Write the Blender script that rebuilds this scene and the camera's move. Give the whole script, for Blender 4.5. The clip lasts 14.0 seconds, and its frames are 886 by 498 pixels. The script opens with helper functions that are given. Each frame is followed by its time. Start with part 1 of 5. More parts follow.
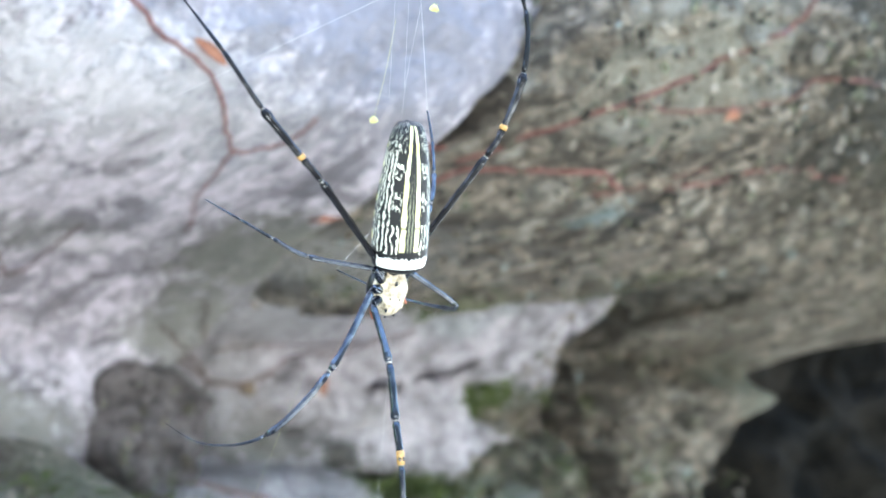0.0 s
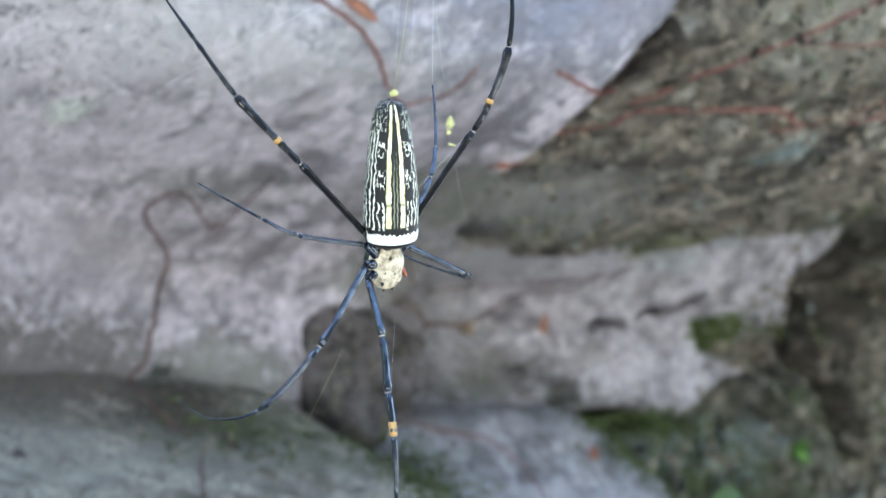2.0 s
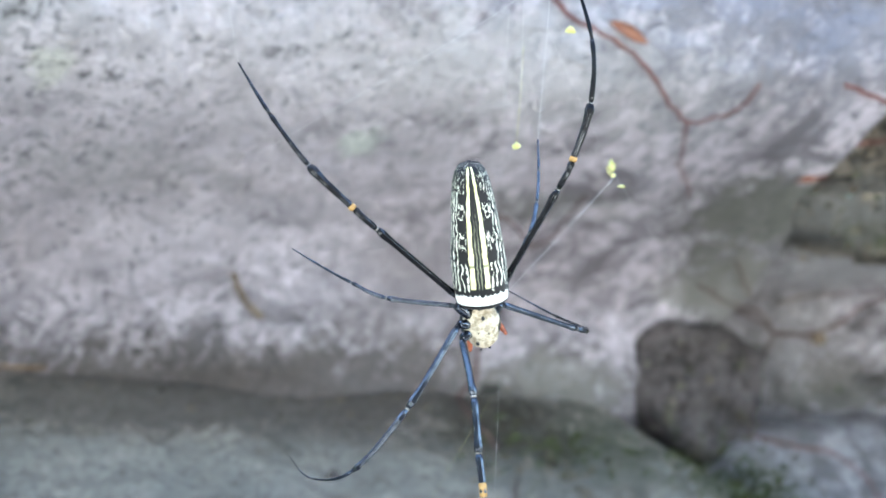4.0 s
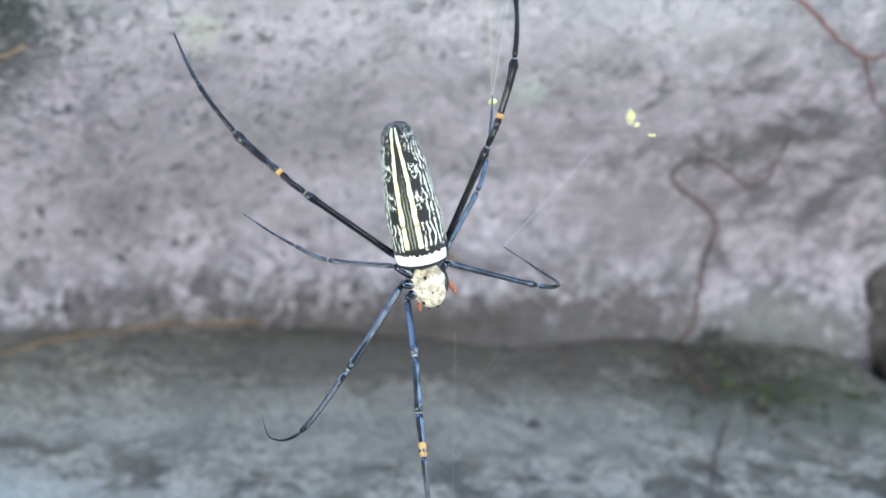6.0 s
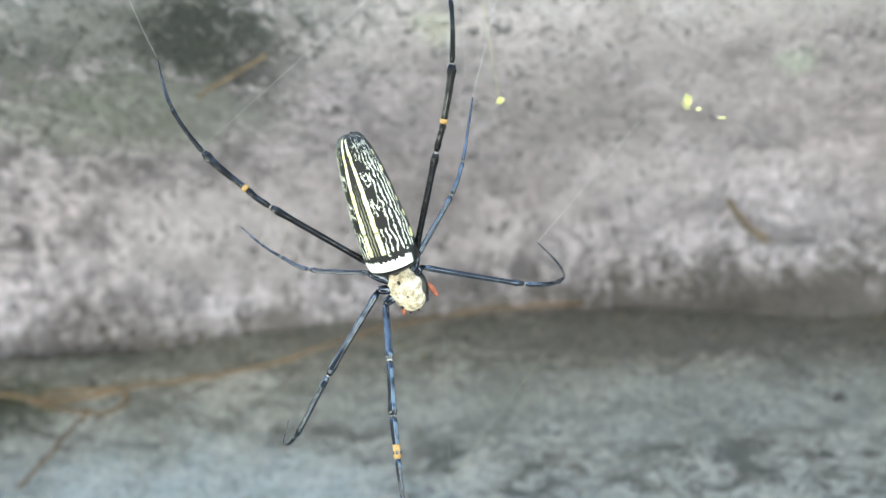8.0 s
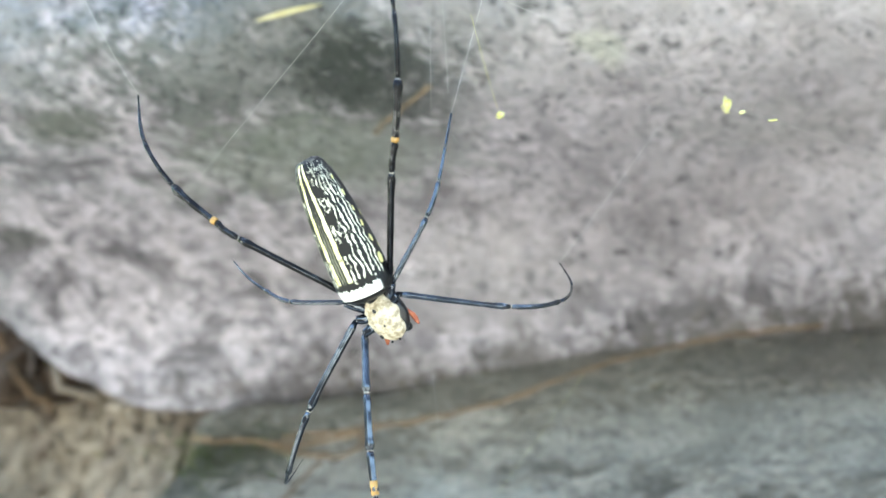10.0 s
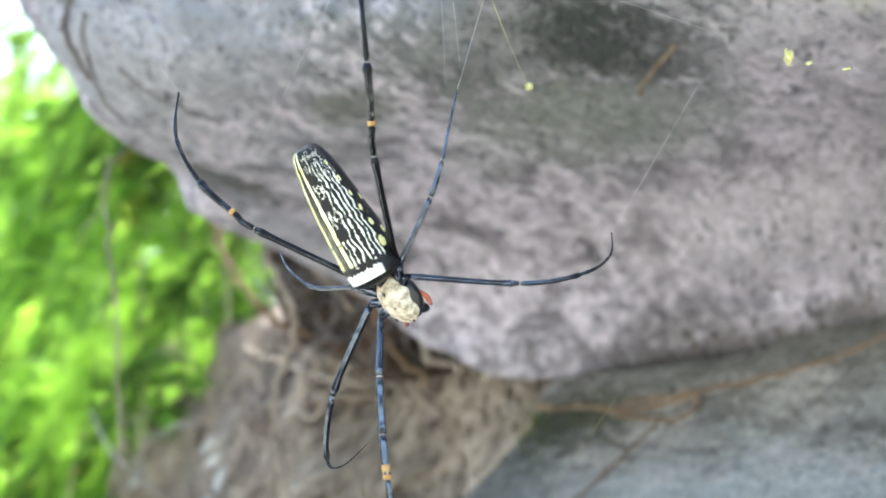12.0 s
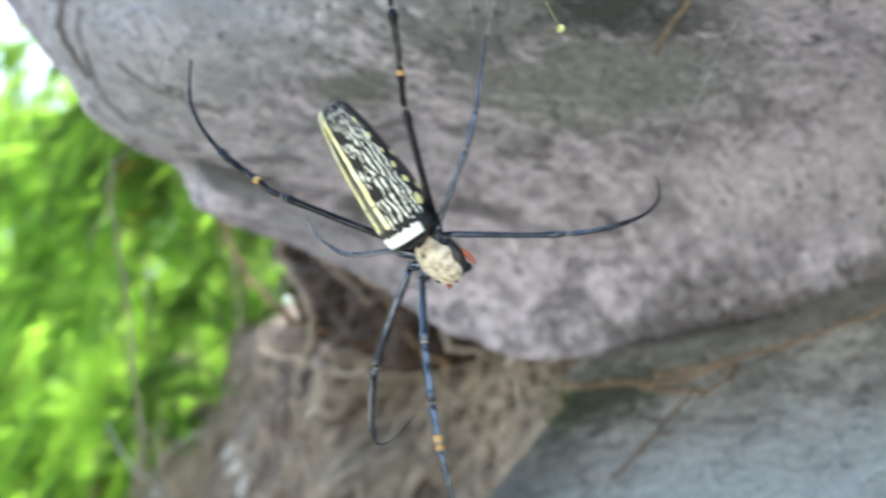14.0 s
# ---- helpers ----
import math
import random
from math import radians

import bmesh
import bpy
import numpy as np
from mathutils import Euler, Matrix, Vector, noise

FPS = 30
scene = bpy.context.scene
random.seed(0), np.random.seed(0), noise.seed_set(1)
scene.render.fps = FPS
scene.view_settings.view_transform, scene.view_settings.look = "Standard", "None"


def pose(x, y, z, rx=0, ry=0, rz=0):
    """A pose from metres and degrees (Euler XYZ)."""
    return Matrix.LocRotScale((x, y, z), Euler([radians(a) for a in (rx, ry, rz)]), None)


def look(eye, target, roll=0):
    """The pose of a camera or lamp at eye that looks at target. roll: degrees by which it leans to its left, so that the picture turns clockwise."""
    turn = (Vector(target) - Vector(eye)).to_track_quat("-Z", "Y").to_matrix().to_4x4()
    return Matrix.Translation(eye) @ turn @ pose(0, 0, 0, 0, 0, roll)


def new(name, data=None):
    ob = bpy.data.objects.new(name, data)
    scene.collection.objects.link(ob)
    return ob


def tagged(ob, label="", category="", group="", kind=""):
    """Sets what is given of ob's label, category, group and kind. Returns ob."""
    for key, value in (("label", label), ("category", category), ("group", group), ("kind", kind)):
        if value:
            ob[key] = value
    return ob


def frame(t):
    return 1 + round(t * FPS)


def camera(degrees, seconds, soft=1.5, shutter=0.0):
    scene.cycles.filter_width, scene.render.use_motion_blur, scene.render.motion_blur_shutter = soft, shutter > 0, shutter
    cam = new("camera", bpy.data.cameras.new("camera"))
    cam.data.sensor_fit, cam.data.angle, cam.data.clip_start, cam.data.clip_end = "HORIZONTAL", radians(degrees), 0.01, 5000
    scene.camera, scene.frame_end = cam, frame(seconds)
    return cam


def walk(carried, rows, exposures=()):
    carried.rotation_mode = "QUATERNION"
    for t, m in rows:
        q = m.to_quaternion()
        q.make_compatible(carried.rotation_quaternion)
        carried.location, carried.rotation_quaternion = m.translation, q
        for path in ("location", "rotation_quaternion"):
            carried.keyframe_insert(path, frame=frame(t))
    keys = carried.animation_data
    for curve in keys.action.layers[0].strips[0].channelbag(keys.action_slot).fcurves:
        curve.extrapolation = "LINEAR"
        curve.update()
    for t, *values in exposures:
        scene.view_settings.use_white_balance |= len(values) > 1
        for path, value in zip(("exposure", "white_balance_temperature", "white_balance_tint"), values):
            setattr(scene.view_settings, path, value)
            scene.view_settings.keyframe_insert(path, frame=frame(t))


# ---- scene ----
cam = camera(22.51, 14.0, shutter=0.5)
PATH = [
    (0, look((-0.3291, -0.3667, 1.3747), (0.0339, 0.0204, 1.5193), -1.68)),
    (0.5, look((-0.3027, -0.4048, 1.3754), (0.0293, 0.0115, 1.5131), -1.02)),
    (1, look((-0.2848, -0.4223, 1.3811), (0.0227, 0.0139, 1.5140), -0.89)),
    (1.5, look((-0.2872, -0.4220, 1.3802), (0.0134, 0.0201, 1.5092), -0.81)),
    (2, look((-0.2714, -0.4278, 1.3829), (0.0259, 0.0172, 1.5098), -0.99)),
    (2.5, look((-0.2729, -0.3983, 1.3858), (0.0401, 0.0365, 1.5103), -1.64)),
    (3, look((-0.2397, -0.4178, 1.3909), (0.0496, 0.0328, 1.5165), -1.73)),
    (3.5, look((-0.2075, -0.4432, 1.3998), (0.0201, 0.0418, 1.5243), 0.62)),
    (3.7, look((-0.1990, -0.4570, 1.4000), (0.0119, 0.0418, 1.5269), 0.67)),
    (5.8, look((-0.0955, -0.5085, 1.4045), (0.0059, 0.0271, 1.5118), 1.10)),
    (6, look((-0.0778, -0.5057, 1.4064), (0.0075, 0.0271, 1.5133), 1.29)),
    (6.5, look((-0.0239, -0.5096, 1.4139), (0.0040, 0.0302, 1.5155), 2.32)),
    (6.8, look((0.0046, -0.5160, 1.4153), (0.0048, 0.0248, 1.5157), 2.20)),
    (7, look((0.0164, -0.5196, 1.4173), (0.0051, 0.0213, 1.5163), 1.90)),
    (7.5, look((0.0475, -0.5225, 1.4196), (0.0061, 0.0176, 1.5149), 1.53)),
    (7.7, look((0.0584, -0.5209, 1.4182), (0.0069, 0.0185, 1.5128), 1.47)),
    (9.8, look((0.1434, -0.4851, 1.4215), (0.0028, 0.0373, 1.5208), 0.00)),
    (10, look((0.1669, -0.4710, 1.4214), (0.0008, 0.0434, 1.5230), 0.59)),
    (10.5, look((0.2052, -0.4469, 1.4257), (-0.0159, 0.0469, 1.5248), 0.20)),
    (11, look((0.2265, -0.4463, 1.4249), (-0.0305, 0.0307, 1.5191), -0.19)),
    (11.5, look((0.2571, -0.4369, 1.4283), (-0.0182, 0.0303, 1.5204), -0.12)),
    (12, look((0.2794, -0.4132, 1.4288), (-0.0138, 0.0434, 1.5184), 0.01)),
    (12.5, look((0.3021, -0.4019, 1.4362), (-0.0111, 0.0415, 1.5242), -0.26)),
    (13, look((0.3184, -0.3943, 1.4388), (-0.0102, 0.0376, 1.5281), -1.05)),
    (13.5, look((0.2820, -0.4037, 1.4279), (-0.0369, 0.0351, 1.5185), -2.58)),
    (14, look((0.2559, -0.3934, 1.4240), (-0.0373, 0.0631, 1.5140), -3.69)),
]
walk(cam, PATH, exposures=[(0, 3.14, 5950, 6), (0.7, 2.84, 5950, 6), (1.5, 2.54, 5950, 6), (3, 2.58, 5950, 6), (3.5, 2.72, 5950, 6), (6.5, 2.70, 6000, 8), (6.8, 2.75, 6600, 1), (10.5, 2.80, 6500, 1),
                           (11.5, 2.62, 6400, 6), (12, 2.52, 6500, 6), (13, 2.38, 6500, 6), (14, 2.28, 6500, 6)])
cam.data.dof.use_dof = True
cam.data.dof.focus_distance = 0.535
cam.data.dof.aperture_fstop = 22.5

# ---- world and light ----
world = bpy.data.worlds.new("world")
scene.world = world
world.use_nodes = True
wn = world.node_tree.nodes
sky = wn.new("ShaderNodeTexSky")
sky.sky_type, sky.sun_disc = "NISHITA", False
sky.sun_elevation, sky.sun_rotation = radians(55), radians(5)
sky.dust_density = 3.0
wn["Background"].inputs[1].default_value = 0.15
world.node_tree.links.new(sky.outputs[0], wn["Background"].inputs[0])
sun = new("sun", bpy.data.lights.new("sun", "SUN"))
sun.data.energy, sun.data.angle, sun.data.color = 2.8, radians(4), (1.0, 0.97, 0.92)
sun.matrix_world = look((0.3, 3.4, 5.75), (0, 0, 0))

# space in which the cliff and the web are laid out: y goes into the rock, z up along it
CLIFF = Matrix(((0.999256, 0.0, -0.038556, 0.0), (-0.007509, 0.980854, -0.194601, 0.0),
                (0.037818, 0.194745, 0.980125, 1.5), (0, 0, 0, 1)))


# ---- material helpers ----
class Nodes:
    """Short forms for building a material."""

    def __init__(self, name):
        self.mat = bpy.data.materials.new(name)
        self.mat.use_nodes = True
        self.tree = self.mat.node_tree
        self.bsdf = self.tree.nodes["Principled BSDF"]

    def node(self, kind):
        return self.tree.nodes.new("ShaderNode" + kind)

    def plug(self, socket, value):
        if isinstance(value, bpy.types.NodeSocket):
            self.tree.links.new(value, socket)
        elif value is not None:
            socket.default_value = value

    def math(self, op, a, b=None, c=None, clamp=False):
        n = self.node("Math")
        n.operation, n.use_clamp = op, clamp
        for i, v in enumerate((a, b, c)):
            self.plug(n.inputs[i], v)
        return n.outputs[0]

    def coords(self, which="Object"):
        return self.node("TexCoord").outputs[which]

    def mapped(self, vec, scale=(1, 1, 1), loc=(0, 0, 0)):
        n = self.node("Mapping")
        self.plug(n.inputs["Vector"], vec)
        n.inputs["Scale"].default_value, n.inputs["Location"].default_value = scale, loc
        return n.outputs[0]

    def noise(self, vec, scale, detail=4.0, rough=0.55, distort=0.0):
        n = self.node("TexNoise")
        self.plug(n.inputs["Vector"], vec)
        for k, v in (("Scale", scale), ("Detail", detail), ("Roughness", rough), ("Distortion", distort)):
            n.inputs[k].default_value = v
        return n.outputs["Fac"]

    def voronoi(self, vec, scale, feature="F1"):
        n = self.node("TexVoronoi")
        n.feature = feature
        self.plug(n.inputs["Vector"], vec)
        n.inputs["Scale"].default_value = scale
        return n.outputs["Distance"]

    def ramp(self, fac, lo, hi):
        n = self.node("MapRange")
        n.interpolation_type = "SMOOTHSTEP"
        self.plug(n.inputs["Value"], fac)
        n.inputs["From Min"].default_value, n.inputs["From Max"].default_value = lo, hi
        return n.outputs[0]

    def mix(self, fac, a, b):
        n = self.node("Mix")
        n.data_type = "RGBA"
        self.plug(n.inputs["Factor"], fac)
        for socket, v in ((n.inputs[6], a), (n.inputs[7], b)):
            self.plug(socket, (*v, 1) if isinstance(v, tuple) else v)
        return n.outputs[2]

    def bump(self, height, strength, distance):
        n = self.node("Bump")
        self.plug(n.inputs["Height"], height)
        n.inputs["Strength"].default_value, n.inputs["Distance"].default_value = strength, distance
        self.plug(self.bsdf.inputs["Normal"], n.outputs[0])

    def done(self, colour, rough=0.7, spec=0.3):
        self.plug(self.bsdf.inputs["Base Color"], (*colour, 1) if isinstance(colour, tuple) else colour)
        self.plug(self.bsdf.inputs["Roughness"], rough)
        self.bsdf.inputs["Specular IOR Level"].default_value = spec
        return self.mat


def rock_material(name, light, dark, pit, patches=(), contrast=0.5, coarse=14.0, relief=0.004, pits=0.44, chunks=0.0, weathered=None, depth=0.5, blotchy=1.0):
    """Stone in two tones with pits and speckle; patches are stains, broad tones and shade put into the colour: (x, z,
    width, height, colour, strength).
    """
    n = Nodes(name)
    laid = n.node("Attribute")
    laid.attribute_name = "laid"
    raw = laid.outputs["Vector"]
    co = n.mapped(raw, (1, depth, 0.85))
    big = n.noise(co, coarse, 5, 0.6, 0.3)
    mid = n.noise(n.mapped(co, (1, 1, 1.15)), coarse * 5, 5, 0.65, 0.4)
    fine = n.noise(co, coarse * 24, 4, 0.7)
    mott = n.noise(n.mapped(co, (1, 1, 1.1)), coarse * 12, 4, 0.7, 0.6)
    tone = n.math("ADD", n.math("MULTIPLY", big, 0.3), n.math("ADD", n.math("MULTIPLY", mid, 0.3), n.math("MULTIPLY", mott, 0.4)))
    col = n.mix(n.ramp(tone, 0.5 - 0.10 / (contrast + 0.5), 0.5 + 0.10 / (contrast + 0.5)), dark, light)
    if chunks:
        vor = n.node("TexVoronoi")
        n.plug(vor.inputs["Vector"], co)
        vor.inputs["Scale"].default_value = chunks
        cell = n.node("SeparateXYZ")
        n.plug(cell.inputs[0], vor.outputs["Color"])
        col = n.mix(n.math("MULTIPLY", n.ramp(cell.outputs[0], 0.55, 0.95), 0.75), col, (0.46, 0.43, 0.36))
        col = n.mix(n.math("MULTIPLY", n.ramp(cell.outputs[1], 0.6, 0.95), 0.8), col, pit)
        col = n.mix(n.math("MULTIPLY", n.ramp(vor.outputs["Distance"], 0.3, 0.75), 0.55), col, pit)
    blotch = n.noise(n.mapped(co, (1, 1, 1.3), (3, 1, 2)), coarse * 2.3, 6, 0.72, 0.8)
    col = n.mix(n.math("MULTIPLY", n.ramp(blotch, 0.49, 0.60), 0.75 * blotchy), col, tuple(0.62 * c for c in dark))
    col = n.mix(n.math("MULTIPLY", n.math("SUBTRACT", 1.0, n.ramp(blotch, 0.36, 0.47)), 0.5 * blotchy), col, tuple(min(0.8, 1.18 * c) for c in light))
    wob = n.noise(co, 22, 5, 0.65)
    edge = n.math("ADD", n.math("MULTIPLY", n.math("SUBTRACT", wob, 0.5), 1.8), n.math("MULTIPLY", n.math("SUBTRACT", mott, 0.5), 2.2))
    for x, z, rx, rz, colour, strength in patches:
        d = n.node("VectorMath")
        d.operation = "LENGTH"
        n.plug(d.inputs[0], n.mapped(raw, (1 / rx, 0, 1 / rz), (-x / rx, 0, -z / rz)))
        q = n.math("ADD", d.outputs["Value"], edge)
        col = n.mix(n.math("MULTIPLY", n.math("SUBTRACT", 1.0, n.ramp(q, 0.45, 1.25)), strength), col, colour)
    holes = n.math("SUBTRACT", 1.0, n.ramp(n.math("ADD", n.math("MULTIPLY", fine, 0.55), n.math("MULTIPLY", mott, 0.45)), pits - 0.07, pits + 0.03))
    holes = n.math("MULTIPLY", holes, n.ramp(mid, 0.35, 0.6))
    if weathered:
        xyz = n.node("SeparateXYZ")
        n.plug(xyz.inputs[0], raw)
        holes = n.math("MULTIPLY", holes, n.math("SUBTRACT", 1.0, n.math("MULTIPLY", n.ramp(xyz.outputs[0], *weathered), 0.7)))
    col = n.mix(holes, col, pit)
    h = n.math("ADD", n.math("ADD", n.math("MULTIPLY", mid, 1.0), n.math("MULTIPLY", mott, 0.6)), n.math("MULTIPLY", fine, 0.3))
    n.bump(h, 0.9, relief)
    return n.done(col, 0.85, 0.2)


def plain_material(name, a, b, scale, rough=0.6, spec=0.3, relief=0.0, stretch=(1, 1, 1)):
    n = Nodes(name)
    co = n.mapped(n.coords(), stretch)
    f = n.noise(co, scale, 5, 0.6)
    if relief:
        n.bump(n.noise(co, scale * 3, 4, 0.6), 0.8, relief)
    return n.done(n.mix(n.ramp(f, 0.32, 0.68), a, b), rough, spec)


M_BOULDER = rock_material("lilac_grey_stone", (0.665, 0.605, 0.655), (0.295, 0.268, 0.292), (0.06, 0.06, 0.063), patches=(
    (-0.02, 0.02, 0.20, 0.035, (0.52, 0.475, 0.51), 0.5),
    (0.0, 0.108, 0.24, 0.034, (0.60, 0.57, 0.59), 0.7),
    (0.20, 0.11, 0.12, 0.03, (0.52, 0.51, 0.52), 0.6),
    (-0.36, 0.13, 0.14, 0.06, (0.33, 0.34, 0.35), 0.75),
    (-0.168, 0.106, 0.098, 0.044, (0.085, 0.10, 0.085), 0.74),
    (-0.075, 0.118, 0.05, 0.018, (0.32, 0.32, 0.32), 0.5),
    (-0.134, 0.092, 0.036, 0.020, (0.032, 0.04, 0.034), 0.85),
    (-0.20, 0.066, 0.075, 0.020, (0.27, 0.29, 0.25), 0.7),
    (-0.425, 0.072, 0.035, 0.014, (0.06, 0.06, 0.055), 0.85),
    (-0.39, 0.045, 0.018, 0.009, (0.10, 0.10, 0.09), 0.8),
    (-0.44, 0.015, 0.03, 0.05, (0.37, 0.37, 0.41), 0.6),
    (-0.29, 0.088, 0.025, 0.008, (0.15, 0.16, 0.13), 0.7),
    (0.03, 0.060, 0.16, 0.040, (0.55, 0.51, 0.545), 0.55),
    (0.02, 0.060, 0.05, 0.010, (0.28, 0.28, 0.26), 0.3),
    (0.30, 0.16, 0.13, 0.07, (0.255, 0.25, 0.285), 0.88),
    (0.36, 0.058, 0.055, 0.022, (0.20, 0.195, 0.165), 0.88),
    (0.375, 0.02, 0.05, 0.02, (0.24, 0.235, 0.205), 0.8),
    (0.23, 0.055, 0.05, 0.008, (0.20, 0.21, 0.17), 0.35),
    (0.20, 0.012, 0.10, 0.034, (0.36, 0.33, 0.35), 0.55),
    (-0.17, 0.008, 0.08, 0.034, (0.68, 0.63, 0.67), 0.6),
    # brown stain and crevice shade painted together along the lower edge
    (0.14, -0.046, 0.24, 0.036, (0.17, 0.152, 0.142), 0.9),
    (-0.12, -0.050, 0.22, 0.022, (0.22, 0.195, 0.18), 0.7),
    (0.29, -0.035, 0.05, 0.02, (0.28, 0.27, 0.25), 0.7),
    # near-black spot drawn for the shade inside a small pit
    (0.250, -0.040, 0.008, 0.006, (0.04, 0.042, 0.034), 0.85),
    (-0.036, 0.094, 0.010, 0.007, (0.62, 0.62, 0.55), 0.75),
    (0.114, 0.076, 0.010, 0.006, (0.60, 0.66, 0.58), 0.6)), pits=0.465, relief=0.012, weathered=(-0.05, 0.25), contrast=0.75, blotchy=1.25)
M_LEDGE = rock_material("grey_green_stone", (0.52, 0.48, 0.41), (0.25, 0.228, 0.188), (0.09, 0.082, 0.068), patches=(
    # the ledge's top takes the crevice's shade and brown stain as colour
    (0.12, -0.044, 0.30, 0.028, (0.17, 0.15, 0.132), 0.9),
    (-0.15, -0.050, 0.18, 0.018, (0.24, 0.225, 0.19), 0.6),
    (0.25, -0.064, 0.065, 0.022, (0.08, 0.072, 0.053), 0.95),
    (0.30, -0.062, 0.03, 0.02, (0.17, 0.18, 0.13), 0.6),
    (0.237, -0.077, 0.036, 0.007, (0.06, 0.056, 0.042), 0.85),
    (0.05, -0.078, 0.25, 0.016, (0.43, 0.42, 0.375), 0.6),
    # mossy green of the left end, darkened for the shade that lies there
    (-0.30, -0.074, 0.075, 0.014, (0.13, 0.13, 0.095), 0.7),
    (-0.33, -0.095, 0.03, 0.02, (0.17, 0.165, 0.12), 0.7),
    (-0.29, -0.074, 0.03, 0.018, (0.085, 0.083, 0.06), 0.85),
    (-0.288, -0.118, 0.028, 0.04, (0.20, 0.205, 0.175), 0.9),
    (-0.17, -0.123, 0.12, 0.034, (0.66, 0.68, 0.63), 0.8),
    (0.0, -0.13, 0.10, 0.02, (0.44, 0.45, 0.44), 0.6)), coarse=20, contrast=1.1, pits=0.475, relief=0.010, depth=0.95, blotchy=1.5)
M_DARK_STONE = rock_material("dark_stone", (0.19, 0.165, 0.16), (0.075, 0.065, 0.062), (0.026, 0.025, 0.022), coarse=30, relief=0.006)
M_MOSSY = rock_material("mossy_brown_rock", (0.40, 0.34, 0.265), (0.13, 0.11, 0.088), (0.028, 0.026, 0.022), patches=(
    (0.457, 0.090, 0.011, 0.007, (0.34, 0.43, 0.43), 0.65),
    (0.474, 0.090, 0.008, 0.008, (0.05, 0.05, 0.05), 0.7),
    (0.40, 0.058, 0.06, 0.018, (0.32, 0.31, 0.29), 0.85),
    (0.80, 0.08, 0.18, 0.09, (0.20, 0.18, 0.13), 0.3),
    # upper part of the rock made darker
    (0.62, 0.170, 0.20, 0.06, (0.07, 0.065, 0.048), 0.8),
    (0.86, 0.03, 0.04, 0.02, (0.30, 0.31, 0.24), 0.7),
    (0.56, 0.048, 0.035, 0.010, (0.21, 0.24, 0.10), 0.6),
    (0.42, 0.15, 0.05, 0.035, (0.44, 0.42, 0.34), 0.6)), contrast=1.9, coarse=22, relief=0.012, pits=0.46, chunks=110.0)
M_OLIVE = rock_material("olive_brown_rock", (0.22, 0.20, 0.145), (0.095, 0.09, 0.064), (0.04, 0.04, 0.032), patches=(
    # dark patch stands in for the shaded gap at the pale stone's end
    (0.72, 0.00, 0.03, 0.05, (0.06, 0.065, 0.06), 0.8),
    (0.64, -0.07, 0.07, 0.022, (0.30, 0.34, 0.33), 0.75)), contrast=1.0, coarse=30, relief=0.01, pits=0.46, chunks=120.0)
M_PALE = rock_material("pale_stone", (0.50, 0.46, 0.48), (0.29, 0.265, 0.27), (0.13, 0.125, 0.11), patches=(
    (0.44, 0.0, 0.045, 0.045, (0.27, 0.25, 0.25), 0.8),
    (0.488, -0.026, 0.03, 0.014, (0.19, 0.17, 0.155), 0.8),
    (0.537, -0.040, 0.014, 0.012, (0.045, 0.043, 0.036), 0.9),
    (0.45, 0.036, 0.05, 0.010, (0.34, 0.33, 0.33), 0.6),
    (0.59, 0.046, 0.03, 0.008, (0.36, 0.37, 0.37), 0.6),
    (0.615, 0.060, 0.012, 0.007, (0.25, 0.26, 0.25), 0.7),
    (0.565, -0.018, 0.016, 0.010, (0.27, 0.25, 0.24), 0.6),
    # dark colour in the dent carries the shade of the hole
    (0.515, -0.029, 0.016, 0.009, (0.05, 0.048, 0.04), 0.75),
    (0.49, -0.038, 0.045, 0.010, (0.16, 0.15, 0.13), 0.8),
    (0.60, -0.056, 0.05, 0.009, (0.10, 0.11, 0.075), 0.9),
    (0.662, -0.001, 0.022, 0.009, (0.10, 0.115, 0.06), 0.95),
    (0.702, -0.010, 0.038, 0.016, (0.17, 0.14, 0.10), 0.95)), coarse=22, relief=0.006, contrast=0.8, blotchy=1.1)
M_LILAC = rock_material("grey_lilac_stone", (0.47, 0.44, 0.46), (0.26, 0.245, 0.25), (0.11, 0.105, 0.09), coarse=24, relief=0.006, contrast=0.8, blotchy=1.0)
M_EARTH = plain_material("dark_earth", (0.14, 0.112, 0.087), (0.33, 0.27, 0.215), 30, 0.95, 0.1, 0.01)
M_ROOT_RED = plain_material("red_brown_root", (0.12, 0.05, 0.042), (0.22, 0.105, 0.09), 90, 0.75, 0.2, 0.0006)
M_ROOT_DARK = plain_material("grey_brown_root", (0.14, 0.11, 0.095), (0.25, 0.20, 0.175), 90, 0.8, 0.2, 0.0006)
M_ROOT_BROWN = plain_material("dull_brown_root", (0.085, 0.055, 0.05), (0.16, 0.11, 0.10), 90, 0.85, 0.2, 0.0006)
M_CRACK = plain_material("dark_grey_root", (0.07, 0.06, 0.055), (0.15, 0.13, 0.12), 90, 0.85, 0.2, 0.0006)
M_ROOT_ORANGE = plain_material("orange_root", (0.15, 0.098, 0.058), (0.235, 0.16, 0.098), 60, 0.75, 0.2, 0.0006)
M_ROOT_TAN = plain_material("tan_root", (0.18, 0.145, 0.11), (0.30, 0.25, 0.195), 50, 0.8, 0.2, 0.001)
M_STALK = plain_material("dry_stalk", (0.26, 0.215, 0.17), (0.44, 0.375, 0.30), 50, 0.8, 0.2, 0.001)
M_ROOT_PALE = plain_material("bleached_twig", (0.20, 0.19, 0.17), (0.33, 0.31, 0.28), 60, 0.8, 0.2, 0.001)
M_BROWN = plain_material("brown_lichen", (0.13, 0.10, 0.07), (0.22, 0.17, 0.12), 150, 0.85, 0.2, 0.001)
